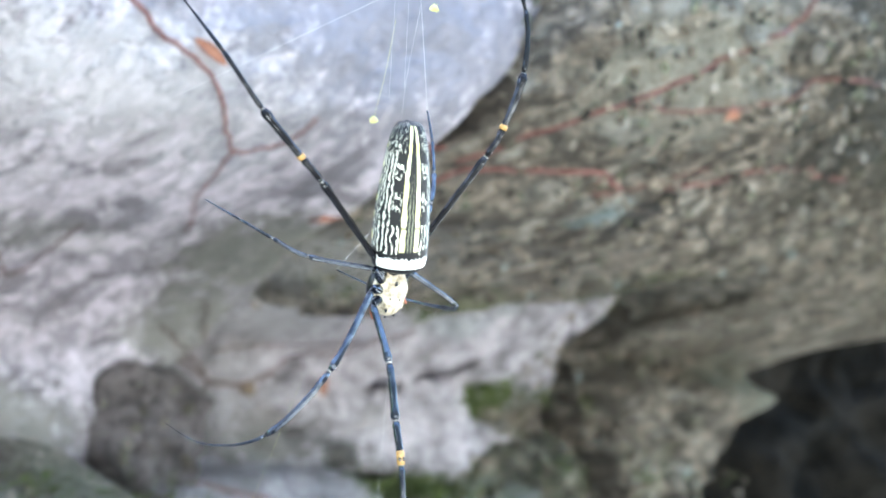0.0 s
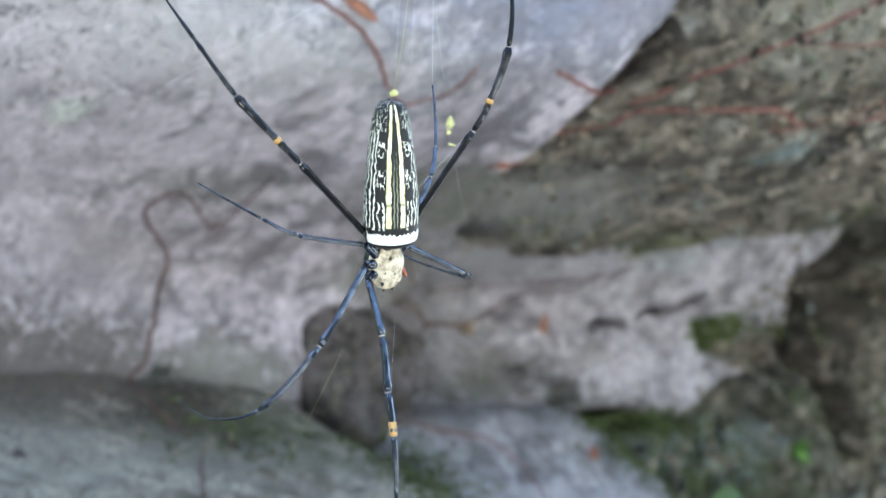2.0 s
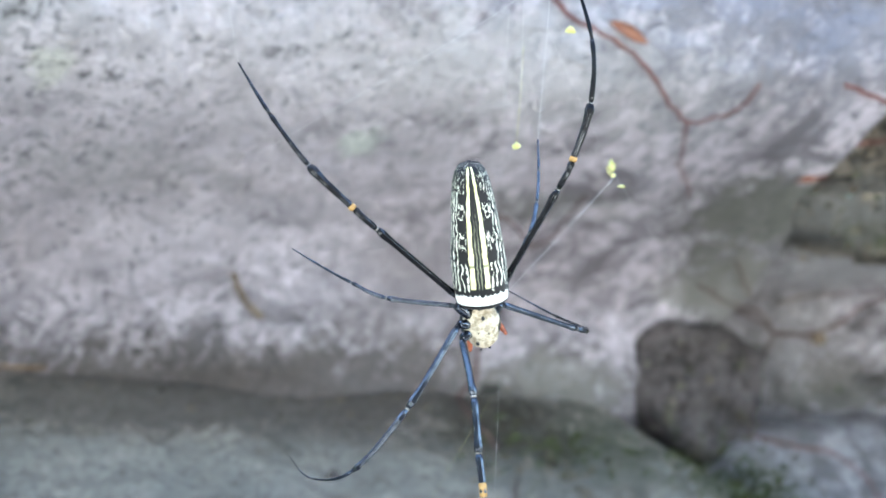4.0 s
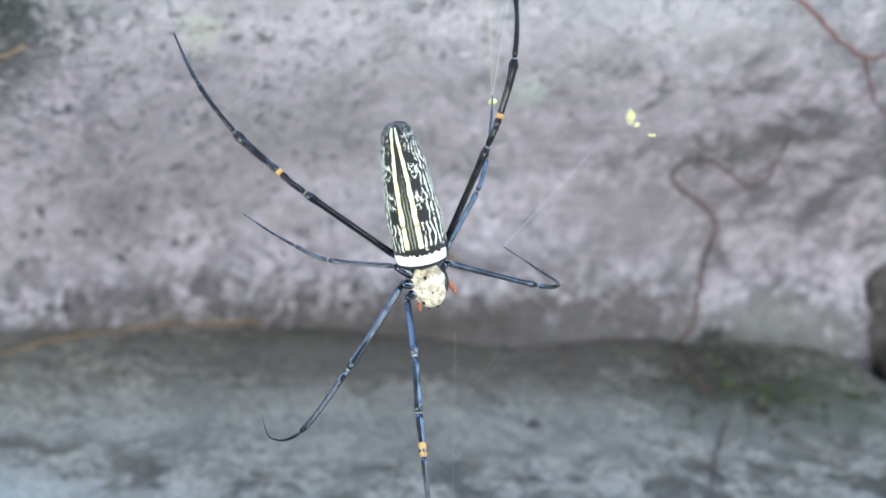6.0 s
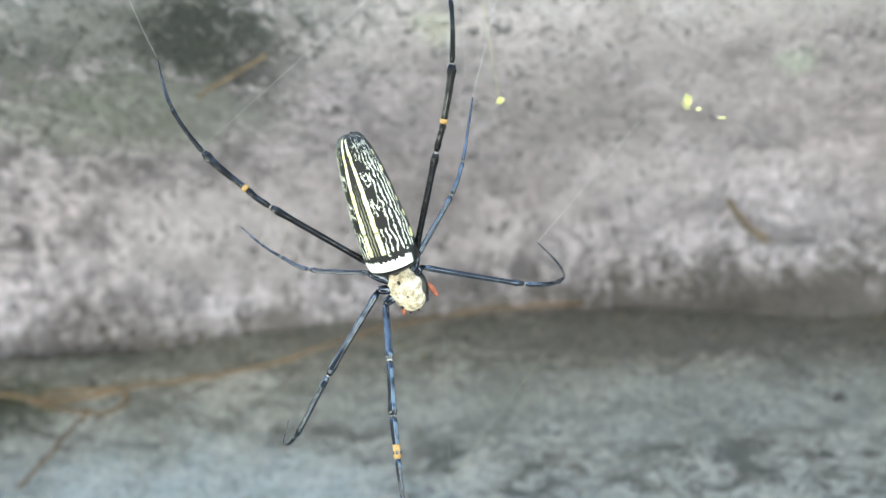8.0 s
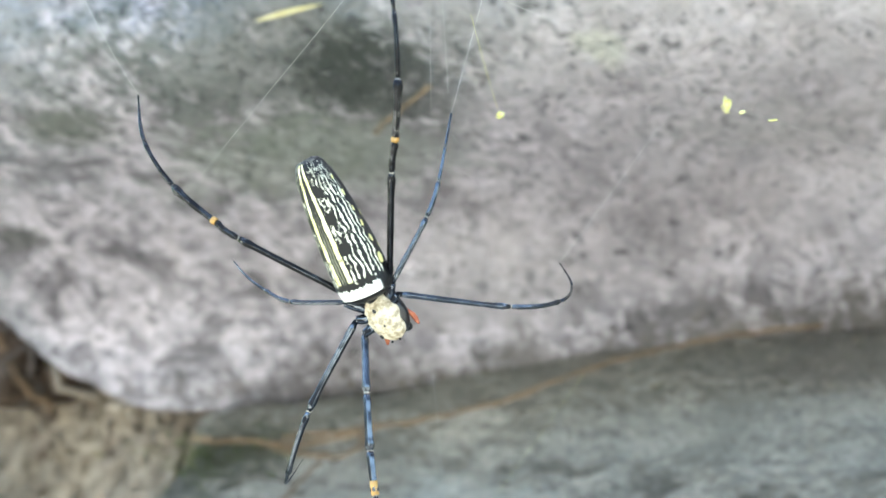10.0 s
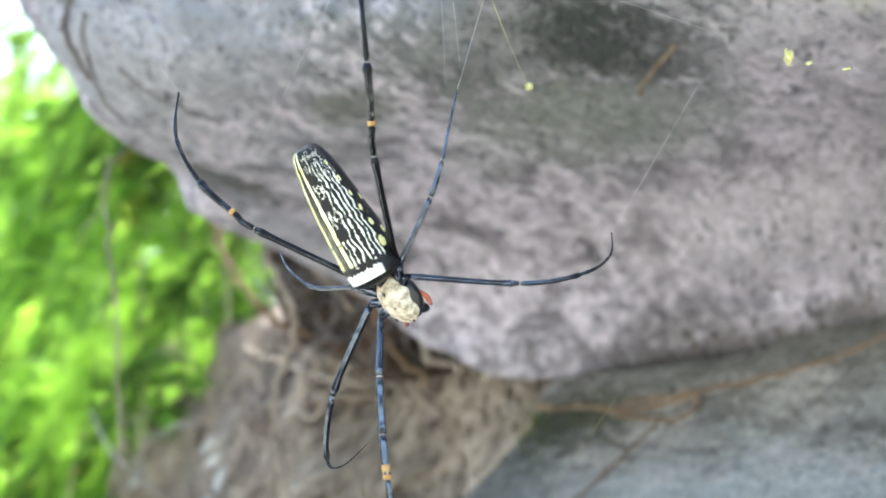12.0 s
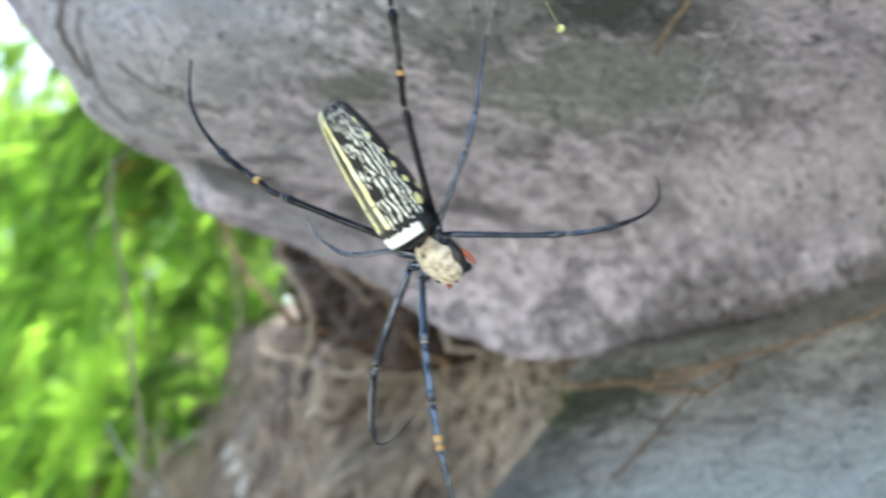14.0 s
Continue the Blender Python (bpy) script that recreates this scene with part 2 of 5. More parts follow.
M_DEAD_LEAF = plain_material("rusty_dead_leaf", (0.17, 0.065, 0.038), (0.25, 0.115, 0.065), 120, 0.7, 0.3)


# ---- mesh helpers ----
def obj(name, bm, mat, parent=None, label="", smooth=True):
    me = bpy.data.meshes.new(name)
    if isinstance(bm, tuple):
        me.from_pydata(*bm)
    else:
        bm.to_mesh(me)
        bm.free()
    if smooth:
        me.polygons.foreach_set("use_smooth", [True] * len(me.polygons))
    for m in mat if isinstance(mat, (list, tuple)) else (mat,):
        me.materials.append(m)
    ob = new(name, me)
    if parent is None:
        ob.matrix_world = CLIFF
    else:
        ob.parent = parent
    if label:
        ob["label"] = label
    return ob


def keep_layout(ob, places):
    """Keeps the places of the vertices before the rock was swelled, for its patches and grain."""
    ob.data.attributes.new("laid", "FLOAT_VECTOR", "POINT").data.foreach_set("vector", [c for p in places for c in p])


def part(name, bm, mat, parent, label="", smooth=True):
    return obj(name, bm, mat, parent, label, smooth)


def spline(pts, n):
    """Catmull-Rom curve through pts, n steps a span."""
    p = [Vector(q) for q in pts]
    p = [p[0] * 2 - p[1], *p, p[-1] * 2 - p[-2]]
    out = []
    for i in range(1, len(p) - 2):
        for k in range(n):
            t = k / n
            out.append(0.5 * (2 * p[i] + (p[i + 1] - p[i - 1]) * t + (2 * p[i - 1] - 5 * p[i] + 4 * p[i + 1] - p[i + 2]) * t * t
                              + (3 * p[i] - p[i - 1] - 3 * p[i + 1] + p[i + 2]) * t ** 3))
    return out + [p[-2]]


def tube(pts, radii, sides=8, flute=0.0):
    """Tube along pts with a radius at each; ends closed. flute: depth of five rounded ridges along it."""
    pts = [Vector(p) for p in pts]
    n = len(pts)
    if not isinstance(radii, (list, tuple)):
        radii = [radii] * n
    if len(radii) != n:
        radii = list(np.interp(np.linspace(0, 1, n), np.linspace(0, 1, len(radii)), radii))
    verts, faces = [], []
    ref = Vector((0.31, 0.83, 0.46))
    for i, p in enumerate(pts):
        d = (pts[min(i + 1, n - 1)] - pts[max(i - 1, 0)]).normalized()
        a = (ref - d * ref.dot(d)).normalized()
        b = d.cross(a)
        ref = a
        for k in range(sides):
            w = 2 * math.pi * k / sides
            verts.append(p + (a * math.cos(w) + b * math.sin(w)) * (radii[i] * (1 + flute * (1.2 * abs(math.cos(2.5 * w)) - 0.9))))
        if i:
            for k in range(sides):
                q, r = (i - 1) * sides + k, (i - 1) * sides + (k + 1) % sides
                faces.append((q, r, r + sides, q + sides))
    faces.append(tuple(reversed(range(sides))))
    faces.append(tuple(range((n - 1) * sides, n * sides)))
    return [tuple(v) for v in verts], [], faces


def joined(meshes):
    verts, faces = [], []
    for v, _, f in meshes:
        k = len(verts)
        verts += v
        faces += [tuple(i + k for i in q) for q in f]
    return verts, [], faces


def lerp_outline(outline, n):
    pts = spline([(x, 0, z) for x, z in outline] + [(outline[0][0], 0, outline[0][1])], 8)
    pts = pts[:-1]
    return [pts[int(i * len(pts) / n)].lerp(pts[(int(i * len(pts) / n) + 1) % len(pts)], (i * len(pts) / n) % 1) for i in range(n)]


def overhang(z):
    """Depth of the cliff's face: a low vault that comes forward above."""
    return 0.632 - 0.28 / (1 + math.exp(-(z - 0.066) / 0.021))


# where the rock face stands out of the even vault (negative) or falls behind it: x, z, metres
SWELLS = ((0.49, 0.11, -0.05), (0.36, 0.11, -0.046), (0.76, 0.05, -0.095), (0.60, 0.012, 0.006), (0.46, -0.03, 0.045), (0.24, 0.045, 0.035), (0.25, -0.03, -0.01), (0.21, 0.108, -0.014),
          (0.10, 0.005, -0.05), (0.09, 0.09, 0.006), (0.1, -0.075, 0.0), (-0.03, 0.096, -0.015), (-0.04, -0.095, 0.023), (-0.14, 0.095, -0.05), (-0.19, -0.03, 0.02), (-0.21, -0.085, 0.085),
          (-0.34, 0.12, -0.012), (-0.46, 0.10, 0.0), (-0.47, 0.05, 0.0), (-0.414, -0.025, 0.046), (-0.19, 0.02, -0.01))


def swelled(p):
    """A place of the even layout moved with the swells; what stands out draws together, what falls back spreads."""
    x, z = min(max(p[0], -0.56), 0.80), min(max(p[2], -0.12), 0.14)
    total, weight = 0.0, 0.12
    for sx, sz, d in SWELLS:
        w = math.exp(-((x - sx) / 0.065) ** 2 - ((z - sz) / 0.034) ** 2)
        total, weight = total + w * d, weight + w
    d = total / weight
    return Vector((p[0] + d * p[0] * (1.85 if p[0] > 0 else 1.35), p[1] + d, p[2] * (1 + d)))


def boulder(name, outline, face, back, rim, mat, rough, seed, around=300, rings=90, centre=None, ragged=0.003, swell=True):
    """A closed stone: outline in x and z, front given by face(x, z), rounded at the rim, with a plain back."""
    edge = lerp_outline(outline, around)
    c = Vector((sum(p.x for p in edge) / around, 0, sum(p.z for p in edge) / around)) if centre is None else Vector((centre[0], 0, centre[1]))
    for p in edge:
        q = Vector((p.x * 30, seed, p.z * 30))
        p.x += ragged * noise.fractal(q, 0.8, 2.0, 4)
        p.z += ragged * noise.fractal(q + Vector((0, 40, 0)), 0.8, 2.0, 4)
    verts, faces = [], []

    def depth(p, s):
        y = face(p.x, p.z)
        q = Vector((p.x, seed, p.z))
        for scale, amp in rough:
            y += amp * noise.fractal(q * scale, 0.9, 2.0, 3)
        return y + rim * (1 - math.sqrt(max(0.0, 1 - s ** 14)))

    levels = [(1 - (1 - i / rings) ** 1.35) for i in range(1, rings + 1)]
    y0 = depth(c, 0)
    verts.append((c.x, y0, c.z))
    for s in levels:
        for p in edge:
            q = c.lerp(p, s)
            verts.append((q.x, depth(q, s), q.z))
    for k in range(around):
        faces.append((0, 1 + k, 1 + (k + 1) % around))
    for i in range(1, rings):
        for k in range(around):
            a, b = 1 + (i - 1) * around + k, 1 + (i - 1) * around + (k + 1) % around
            faces.append((a, a + around, b + around, b))
    last = 1 + (rings - 1) * around
    for step, (s, y) in enumerate(((0.985, 0.35), (0.9, 0.75), (0.6, 1.0))):
        for j, p in enumerate(edge):
            q = c.lerp(p, s)
            yb = verts[last + j][1] if step == 0 else verts[last + j][1]
            verts.append((q.x, yb + (back - yb) * y, q.z))
        for k in range(around):
            a, b = last + step * around + k, last + step * around + (k + 1) % around
            faces.append((a, a + around, b + around, b))
    end = last + 3 * around
    verts.append((c.x, back, c.z))
    for k in range(around):
        faces.append((end + (k + 1) % around, end + k, len(verts) - 1))
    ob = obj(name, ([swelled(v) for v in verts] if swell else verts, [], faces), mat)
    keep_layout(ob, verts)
    return ob


# ---- the rocks ----
def step(u):
    """Smooth rise from 0 to 1."""
    u = min(max(u, 0.0), 1.0)
    return u * u * (3 - 2 * u)


def dent(x, z, cx, cz, rx, rz):
    return math.exp(-((x - cx) / rx) ** 2 - ((z - cz) / rz) ** 2)


A_OUT = [(-0.347, -0.056), (-0.381, -0.045), (-0.412, -0.024), (-0.436, 0.000), (-0.458, 0.020), (-0.470, 0.045), (-0.478, 0.060), (-0.486, 0.090), (-0.488, 0.124), (-0.502, 0.164), (-0.545, 0.250),
         (-0.58, 0.38),
         # unseen top carried up to keep the sun off the spider
         (-0.60, 0.60), (0.0, 0.75), (0.42, 0.65), (0.42, 0.30), (0.384, 0.17), (0.362, 0.125), (0.355, 0.088), (0.366, 0.062), (0.394, 0.034),
         (0.375, 0.0), (0.340, -0.016), (0.340, -0.058), (0.25, -0.060), (0.1, -0.060), (-0.1, -0.060), (-0.2, -0.064)]


def boulder_face(x, z):
    """The vault falls back towards its free end."""
    return overhang(z) + 0.09 * step((-0.39 - 0.32 * max(0, z - 0.125) - x) / 0.09) * step((z - 0.05) / 0.04)


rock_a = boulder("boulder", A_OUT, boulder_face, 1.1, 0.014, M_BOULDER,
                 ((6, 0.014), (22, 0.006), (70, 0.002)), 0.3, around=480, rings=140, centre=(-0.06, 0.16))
tagged(rock_a, "overhanging lilac-grey boulder with pitted weathered face", "boulder", kind="")


def ledge_face(x, z):
    return 0.622 + (z + 0.046) * 2.6 - 0.02 * math.exp(-((x - 0.05) / 0.15) ** 2)


B_OUT = [(-0.318, -0.160), (-0.312, -0.105), (-0.310, -0.076), (-0.322, -0.058), (-0.25, -0.054), (-0.1, -0.036), (0.1, -0.036), (0.22, -0.036), (0.312, -0.038), (0.338, -0.064),
         (0.39, -0.108), (0.44, -0.14), (0.42, -0.26), (0.1, -0.30), (-0.27, -0.28)]
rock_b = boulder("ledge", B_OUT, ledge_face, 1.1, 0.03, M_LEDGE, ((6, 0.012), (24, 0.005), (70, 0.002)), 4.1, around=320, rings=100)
tagged(rock_b, "grey-green lower boulder sloping out of a crevice", "boulder")

C_OUT = [(0.327, -0.006), (0.345, 0.002), (0.372, 0.003), (0.392, 0.000), (0.412, -0.012), (0.420, -0.040), (0.410, -0.070), (0.394, -0.080), (0.357, -0.067), (0.329, -0.034)]
rock_c = boulder("dark_stone", C_OUT, lambda x, z: 0.612 + 0.35 * max(0, x - 0.36), 1.0, 0.014, M_DARK_STONE, ((12, 0.010), (45, 0.010), (110, 0.004)), 7.7, around=180, rings=60, swell=False)
tagged(rock_c, "dark rough stone wedged beneath the boulder", "stone")

D_OUT = [(0.394, 0.052), (0.431, 0.040), (0.451, 0.037), (0.49, 0.044), (0.544, 0.051), (0.560, 0.061), (0.60, 0.063), (0.64, 0.074), (0.716, 0.083), (0.732, 0.04), (0.746, 0.0), (0.756, -0.045),
         (0.79, -0.07), (0.85, -0.07), (0.862, -0.03), (0.866, 0.0), (0.876, 0.025), (0.91, 0.065), (1.0, 0.115), (1.2, 0.19), (1.4, 0.35), (1.2, 0.7), (0.8, 0.75), (0.5, 0.55), (0.40, 0.32),
         (0.37, 0.2), (0.356, 0.14), (0.350, 0.115), (0.343, 0.101), (0.338, 0.090), (0.342, 0.079), (0.356, 0.066)]


def mossy_face(x, z):
    """Leans out above, and falls back over the pale stone."""
    return overhang(z) - 0.015 - 0.035 * step((x - 0.37) / 0.06) * step((z - 0.05) / 0.04) + 0.02 * step((0.03 - z) / 0.03) - 0.8 * min(0.06, max(0, z - 0.105)) + 0.09 * step((x - 0.48) / 0.16) * step((z - 0.015) / 0.03)


rock_d = boulder("mossy_rock", D_OUT, mossy_face, 1.1, 0.012, M_MOSSY, ((7, 0.02), (26, 0.014), (80, 0.009)), 11.3, around=480, rings=160, centre=(0.7, 0.22), ragged=0.007, swell=False)
tagged(rock_d, "rough brown mossy rock threaded with red roots", "rock")

E_OUT = [(0.40, -0.030), (0.40, 0.030), (0.44, 0.060), (0.50, 0.058), (0.553, 0.054), (0.605, 0.060), (0.613, 0.070), (0.644, 0.070), (0.682, 0.079), (0.709, 0.076), (0.713, 0.040), (0.726, 0.010),
         (0.728, -0.022), (0.675, -0.026), (0.657, -0.041), (0.625, -0.060), (0.596, -0.048), (0.557, -0.052), (0.50, -0.056), (0.42, -0.055)]


def pale_face(x, z):
    """Front of the pale stone: leans out above, with a broken crack across it, a brown hollow and a dark hole."""
    u = min(max((x - 0.554) / 0.075, 0), 1)
    crack = 0.03 * math.exp(-((z - (0.001 + 0.022 * u + 0.003 * math.sin(14 * u))) / 0.0024) ** 2) if 0.550 < x < 0.633 and abs(x - 0.582) > 0.003 else 0
    lean = max(0, z - 0.01)
    return (0.66 + 0.02 * step((0.56 - x) / 0.08) - 0.6 * lean - 6 * lean ** 2 - 0.055 * step((z - 0.018) / 0.03) * step((0.575 - x) / 0.06) + crack + 0.028 * dent(x, z, 0.700, -0.008, 0.036, 0.012) + 0.018 * dent(x, z, 0.515, -0.029, 0.013, 0.008)
            + 0.02 * dent(x, z, 0.660, -0.004, 0.016, 0.007))


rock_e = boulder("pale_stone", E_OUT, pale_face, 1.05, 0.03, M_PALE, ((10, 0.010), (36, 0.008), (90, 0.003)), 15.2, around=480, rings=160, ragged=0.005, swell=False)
tagged(rock_e, "pale pinkish stone with a dark crack", "stone")

F_OUT = [(0.384, -0.065), (0.434, -0.052), (0.522, -0.050), (0.548, -0.073), (0.56, -0.10), (0.5, -0.17), (0.40, -0.15), (0.375, -0.09)]
rock_f = boulder("grey_stone", F_OUT, lambda x, z: 0.625 + (z + 0.05) * 1.2, 1.0, 0.03, M_LILAC, ((10, 0.012), (36, 0.005)), 19.9, around=160, rings=50, swell=False)
tagged(rock_f, "smooth grey stone below the pale one", "stone")

G_OUT = [(0.53, -0.075), (0.56, -0.055), (0.63, -0.050), (0.68, -0.020), (0.75, -0.018), (0.82, -0.03), (0.92, -0.06), (0.95, -0.12), (0.9, -0.25), (0.6, -0.25)]
rock_g = boulder("mossy_rock", G_OUT, lambda x, z: 0.665 + (z + 0.02) * 0.4 + 0.5 * max(0, x - 0.72), 1.1, 0.03, M_OLIVE, ((9, 0.03), (30, 0.02), (80, 0.006)), 23.4, around=260, rings=80, swell=False)
tagged(rock_g, "low brown rock grown with moss", "rock")
ROCKS = [rock_a, rock_b, rock_c, rock_d, rock_e, rock_f, rock_g]

# earth that closes the gaps behind the stones
rock_h = boulder("earth_bank", [(-1.6, -0.5), (-1.85, -0.22), (-1.62, -0.060), (-1.35, -0.012), (-1.1, 0.004), (-0.88, 0.014), (-0.68, 0.012), (-0.57, 0.06), (0.0, 0.1), (0.6, 0.15), (1.2, 0.5), (2.0, 0.6), (2.2, -0.4), (0.4, -0.7)],
                 lambda x, z: 0.815 + (z + 0.1) * 0.5 - 0.10 * math.exp(-((x + 0.36) / 0.13) ** 2) + 1.0 * max(0, -0.63 - x) + 0.1 * min(1, max(0, (x - 0.9) / 0.1)), 1.8, 0.1, M_EARTH, ((5, 0.05), (18, 0.03), (60, 0.01)), 31.0, around=260, rings=90, swell=False)
tagged(rock_h, "dark earth bank behind the stones", "earth", kind="structure")

# near-black colour stands in for the deep shade of the hollow
M_HOLLOW_SHADE = plain_material("hollow_shade", (0.006, 0.006, 0.005), (0.02, 0.018, 0.015), 30, 0.95, 0.05, 0.01)
rock_i = boulder("hollow", [(0.86, -0.35), (0.88, 0.05), (1.0, 0.16), (1.5, 0.35), (1.9, 0.3), (1.9, -0.35)], lambda x, z: 0.78 + 0.1 * x, 1.5, 0.05, M_HOLLOW_SHADE, ((6, 0.04), (20, 0.03)), 37.0, around=120, rings=40, swell=False)
tagged(rock_i, "black backing of the hollow below the mossy rock, standing in for deep shade", "hollow", kind="structure")

# added lump whose dark colour puts the recess's deep shade into the earth
M_RECESS_SHADE = plain_material("recess_shade_earth", (0.03, 0.021, 0.015), (0.085, 0.06, 0.043), 40, 0.95, 0.1, 0.008)
rock_j = boulder("recess_backing", [(-0.60, -0.022), (-0.605, 0.025), (-0.575, 0.07), (-0.50, 0.06), (-0.45, -0.01), (-0.47, -0.045), (-0.53, -0.050)], lambda x, z: 0.765 - 0.1 * (x + 0.6), 1.2, 0.03, M_RECESS_SHADE,
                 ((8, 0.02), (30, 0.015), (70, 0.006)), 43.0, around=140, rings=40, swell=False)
tagged(rock_j, "added earth backing in the hollow under the boulder, dark brown for its deep shade", "earth", kind="structure")

# ground to the horizon, unseen; its pale colour bounces light under the overhang
M_GROUND = plain_material("pale_bounce_ground", (0.42, 0.41, 0.38), (0.33, 0.33, 0.28), 3.0, 0.95, 0.1, 0.02)
g = bmesh.new()
bmesh.ops.create_grid(g, x_segments=80, y_segments=80, size=400)
for v in g.verts:
    far = max(0, v.co.length - 6)
    v.co.z = 0.1 * noise.noise(v.co * 0.3) + far * 0.02 * (1 + noise.noise(v.co * 0.01))
ground = obj("ground", g, M_GROUND)
ground.matrix_world = Matrix()
tagged(ground, "unseen ground, pale to throw light up under the boulder", "ground", kind="structure")


# ---- the spider ----
def abdomen_material():
    """Black, two cream stripes along the back, a white collar, wavy pale lines and black spots, by the mesh's own lengthwise and round coordinates."""
    n = Nodes("patterned_abdomen")
    uv = n.coords("UV")
    sep = n.node("SeparateXYZ")
    n.plug(sep.inputs[0], uv)
    a, v = sep.outputs[0], sep.outputs[1]           # a: radians from the midline, v: 0 at the waist, 1 at the tip
    wob = n.noise(n.mapped(uv, (3, 14, 1)), 1.0, 3, 0.6)
    wob2 = n.noise(n.mapped(uv, (6, 40, 1)), 1.0, 3, 0.6)
    aw = n.math("ADD", a, n.math("MULTIPLY", n.math("SUBTRACT", wob, 0.5), 0.16))
    side = n.math("ABSOLUTE", aw)
    near = n.math("ABSOLUTE", a)
    # stripes, drawn together towards the tip, broken off before the waist
    mid = n.math("SUBTRACT", 0.262, n.math("MULTIPLY", n.ramp(v, 0.62, 1.0), 0.10))
    off = n.math("ABSOLUTE", n.math("SUBTRACT", side, mid))
    half = n.math("SUBTRACT", 0.092, n.math("MULTIPLY", n.ramp(v, 0.35, 0.95), 0.020))
    gap = n.math("SUBTRACT", 1.0, n.math("MULTIPLY", n.ramp(v, 0.325, 0.335), n.math("SUBTRACT", 1.0, n.ramp(v, 0.345, 0.355))))
    stripe = n.math("MULTIPLY", n.math("LESS_THAN", off, half), n.math("MULTIPLY", n.ramp(v, 0.175, 0.19), n.math("SUBTRACT", 1.0, n.ramp(v, 0.985, 0.99))))
    stripe = n.math("MULTIPLY", stripe, n.math("ADD", 0.35, n.math("MULTIPLY", gap, 0.65)))
    centre = n.math("MULTIPLY", n.math("SUBTRACT", 1.0, n.ramp(n.math("ABSOLUTE", n.math("SUBTRACT", side, 0.062)), 0.012, 0.028)), n.ramp(v, 0.17, 0.2))
    centre = n.math("MULTIPLY", centre, n.math("MULTIPLY", 0.55, n.math("SUBTRACT", 1.0, n.ramp(n.math("ADD", v, n.math("MULTIPLY", wob2, 0.5)), 0.7, 1.0))))
    # wavy lines on the flanks: parallel near the waist and low on the sides, broken squiggles between the spots and towards the tip
    bend = n.math("MULTIPLY", n.math("SUBTRACT", n.noise(n.mapped(uv, (2.6, 13, 1), (5, 2, 0)), 1.0, 3, 0.55), 0.5), 12.0)
    wave = n.math("SINE", n.math("ADD", n.math("MULTIPLY", near, 31.0), bend))
    broken = n.noise(n.mapped(uv, (5, 26, 1), (1, 7, 0)), 1.0, 2, 0.5)
    par = n.ramp(n.math("ADD", wave, n.math("MULTIPLY", n.math("SUBTRACT", broken, 0.5), 2.6)), 0.50, 0.64)
    iso = n.math("ABSOLUTE", n.math("SUBTRACT", n.noise(n.mapped(uv, (5.6, 15, 1), (3, 4, 0)), 1.0, 1.0, 0.5), 0.5))
    squig = n.math("MULTIPLY", n.math("SUBTRACT", 1.0, n.ramp(iso, 0.026, 0.040)), n.ramp(broken, 0.38, 0.44))
    inner = n.math("MULTIPLY", n.math("SUBTRACT", 1.0, n.ramp(n.math("ADD", near, n.math("MULTIPLY", n.math("SUBTRACT", wob2, 0.5), 0.3)), 0.74, 0.84)), n.ramp(v, 0.36, 0.40))
    pick = n.math("MAXIMUM", inner, n.ramp(n.math("ADD", v, n.math("MULTIPLY", n.math("SUBTRACT", wob2, 0.5), 0.4)), 0.78, 0.86))
    lines = n.math("ADD", n.math("MULTIPLY", par, n.math("SUBTRACT", 1.0, pick)), n.math("MULTIPLY", squig, pick))
    lines = n.math("MULTIPLY", lines, n.math("MULTIPLY", n.ramp(near, 0.39, 0.42), n.math("SUBTRACT", 1.0, n.ramp(near, 1.72, 1.86))))
    lines = n.math("MULTIPLY", lines, n.ramp(n.math("ADD", v, n.math("MULTIPLY", n.math("SUBTRACT", broken, 0.5), 0.12)), 0.165, 0.18))
    lines = n.math("MULTIPLY", lines, n.math("SUBTRACT", 1.0, n.math("MULTIPLY", n.ramp(v, 0.80, 0.93), 0.55)))
    # yellow dots low on the flanks
    dots = 0.0
    for place, ring, long in ((0.24, 1.84, 0.040), (0.38, 1.88, 0.028), (0.49, 1.84, 0.024), (0.60, 1.82, 0.020), (0.72, 1.76, 0.022), (0.84, 1.7, 0.016), (0.30, 2.25, 0.03), (0.55, 2.25, 0.025)):
        d = n.math("ADD", n.math("POWER", n.math("DIVIDE", n.math("SUBTRACT", n.math("ADD", near, n.math("MULTIPLY", n.math("SUBTRACT", wob2, 0.5), 0.2)), ring), long * 3.8), 2.0),
                   n.math("POWER", n.math("DIVIDE", n.math("SUBTRACT", v, place), long), 2.0))
        dots = n.math("MAXIMUM", dots, n.math("SUBTRACT", 1.0, n.ramp(d, 0.7, 1.1)))
    # paired black spots
    for place, wide in ((0.40, 0.045), (0.61, 0.040), (0.79, 0.034)):
        d = n.math("ADD", n.math("POWER", n.math("DIVIDE", n.math("SUBTRACT", n.math("ABSOLUTE", a), 0.585), 0.225), 4.0),
                   n.math("POWER", n.math("DIVIDE", n.math("SUBTRACT", v, place), wide), 4.0))
        lines = n.math("MULTIPLY", lines, n.ramp(d, 0.8, 1.2))
    # white collar with a toothed edge
    tooth = n.math("ADD", 0.130, n.math("MULTIPLY", n.math("SUBTRACT", n.noise(n.mapped(uv, (11, 2, 1)), 1.0, 3, 0.6), 0.5), 0.09))
    collar = n.math("MULTIPLY", n.math("GREATER_THAN", v, 0.060), n.math("LESS_THAN", v, tooth))
    collar = n.math("MULTIPLY", collar, n.math("SUBTRACT", 1.0, n.ramp(near, 1.25, 1.4)))
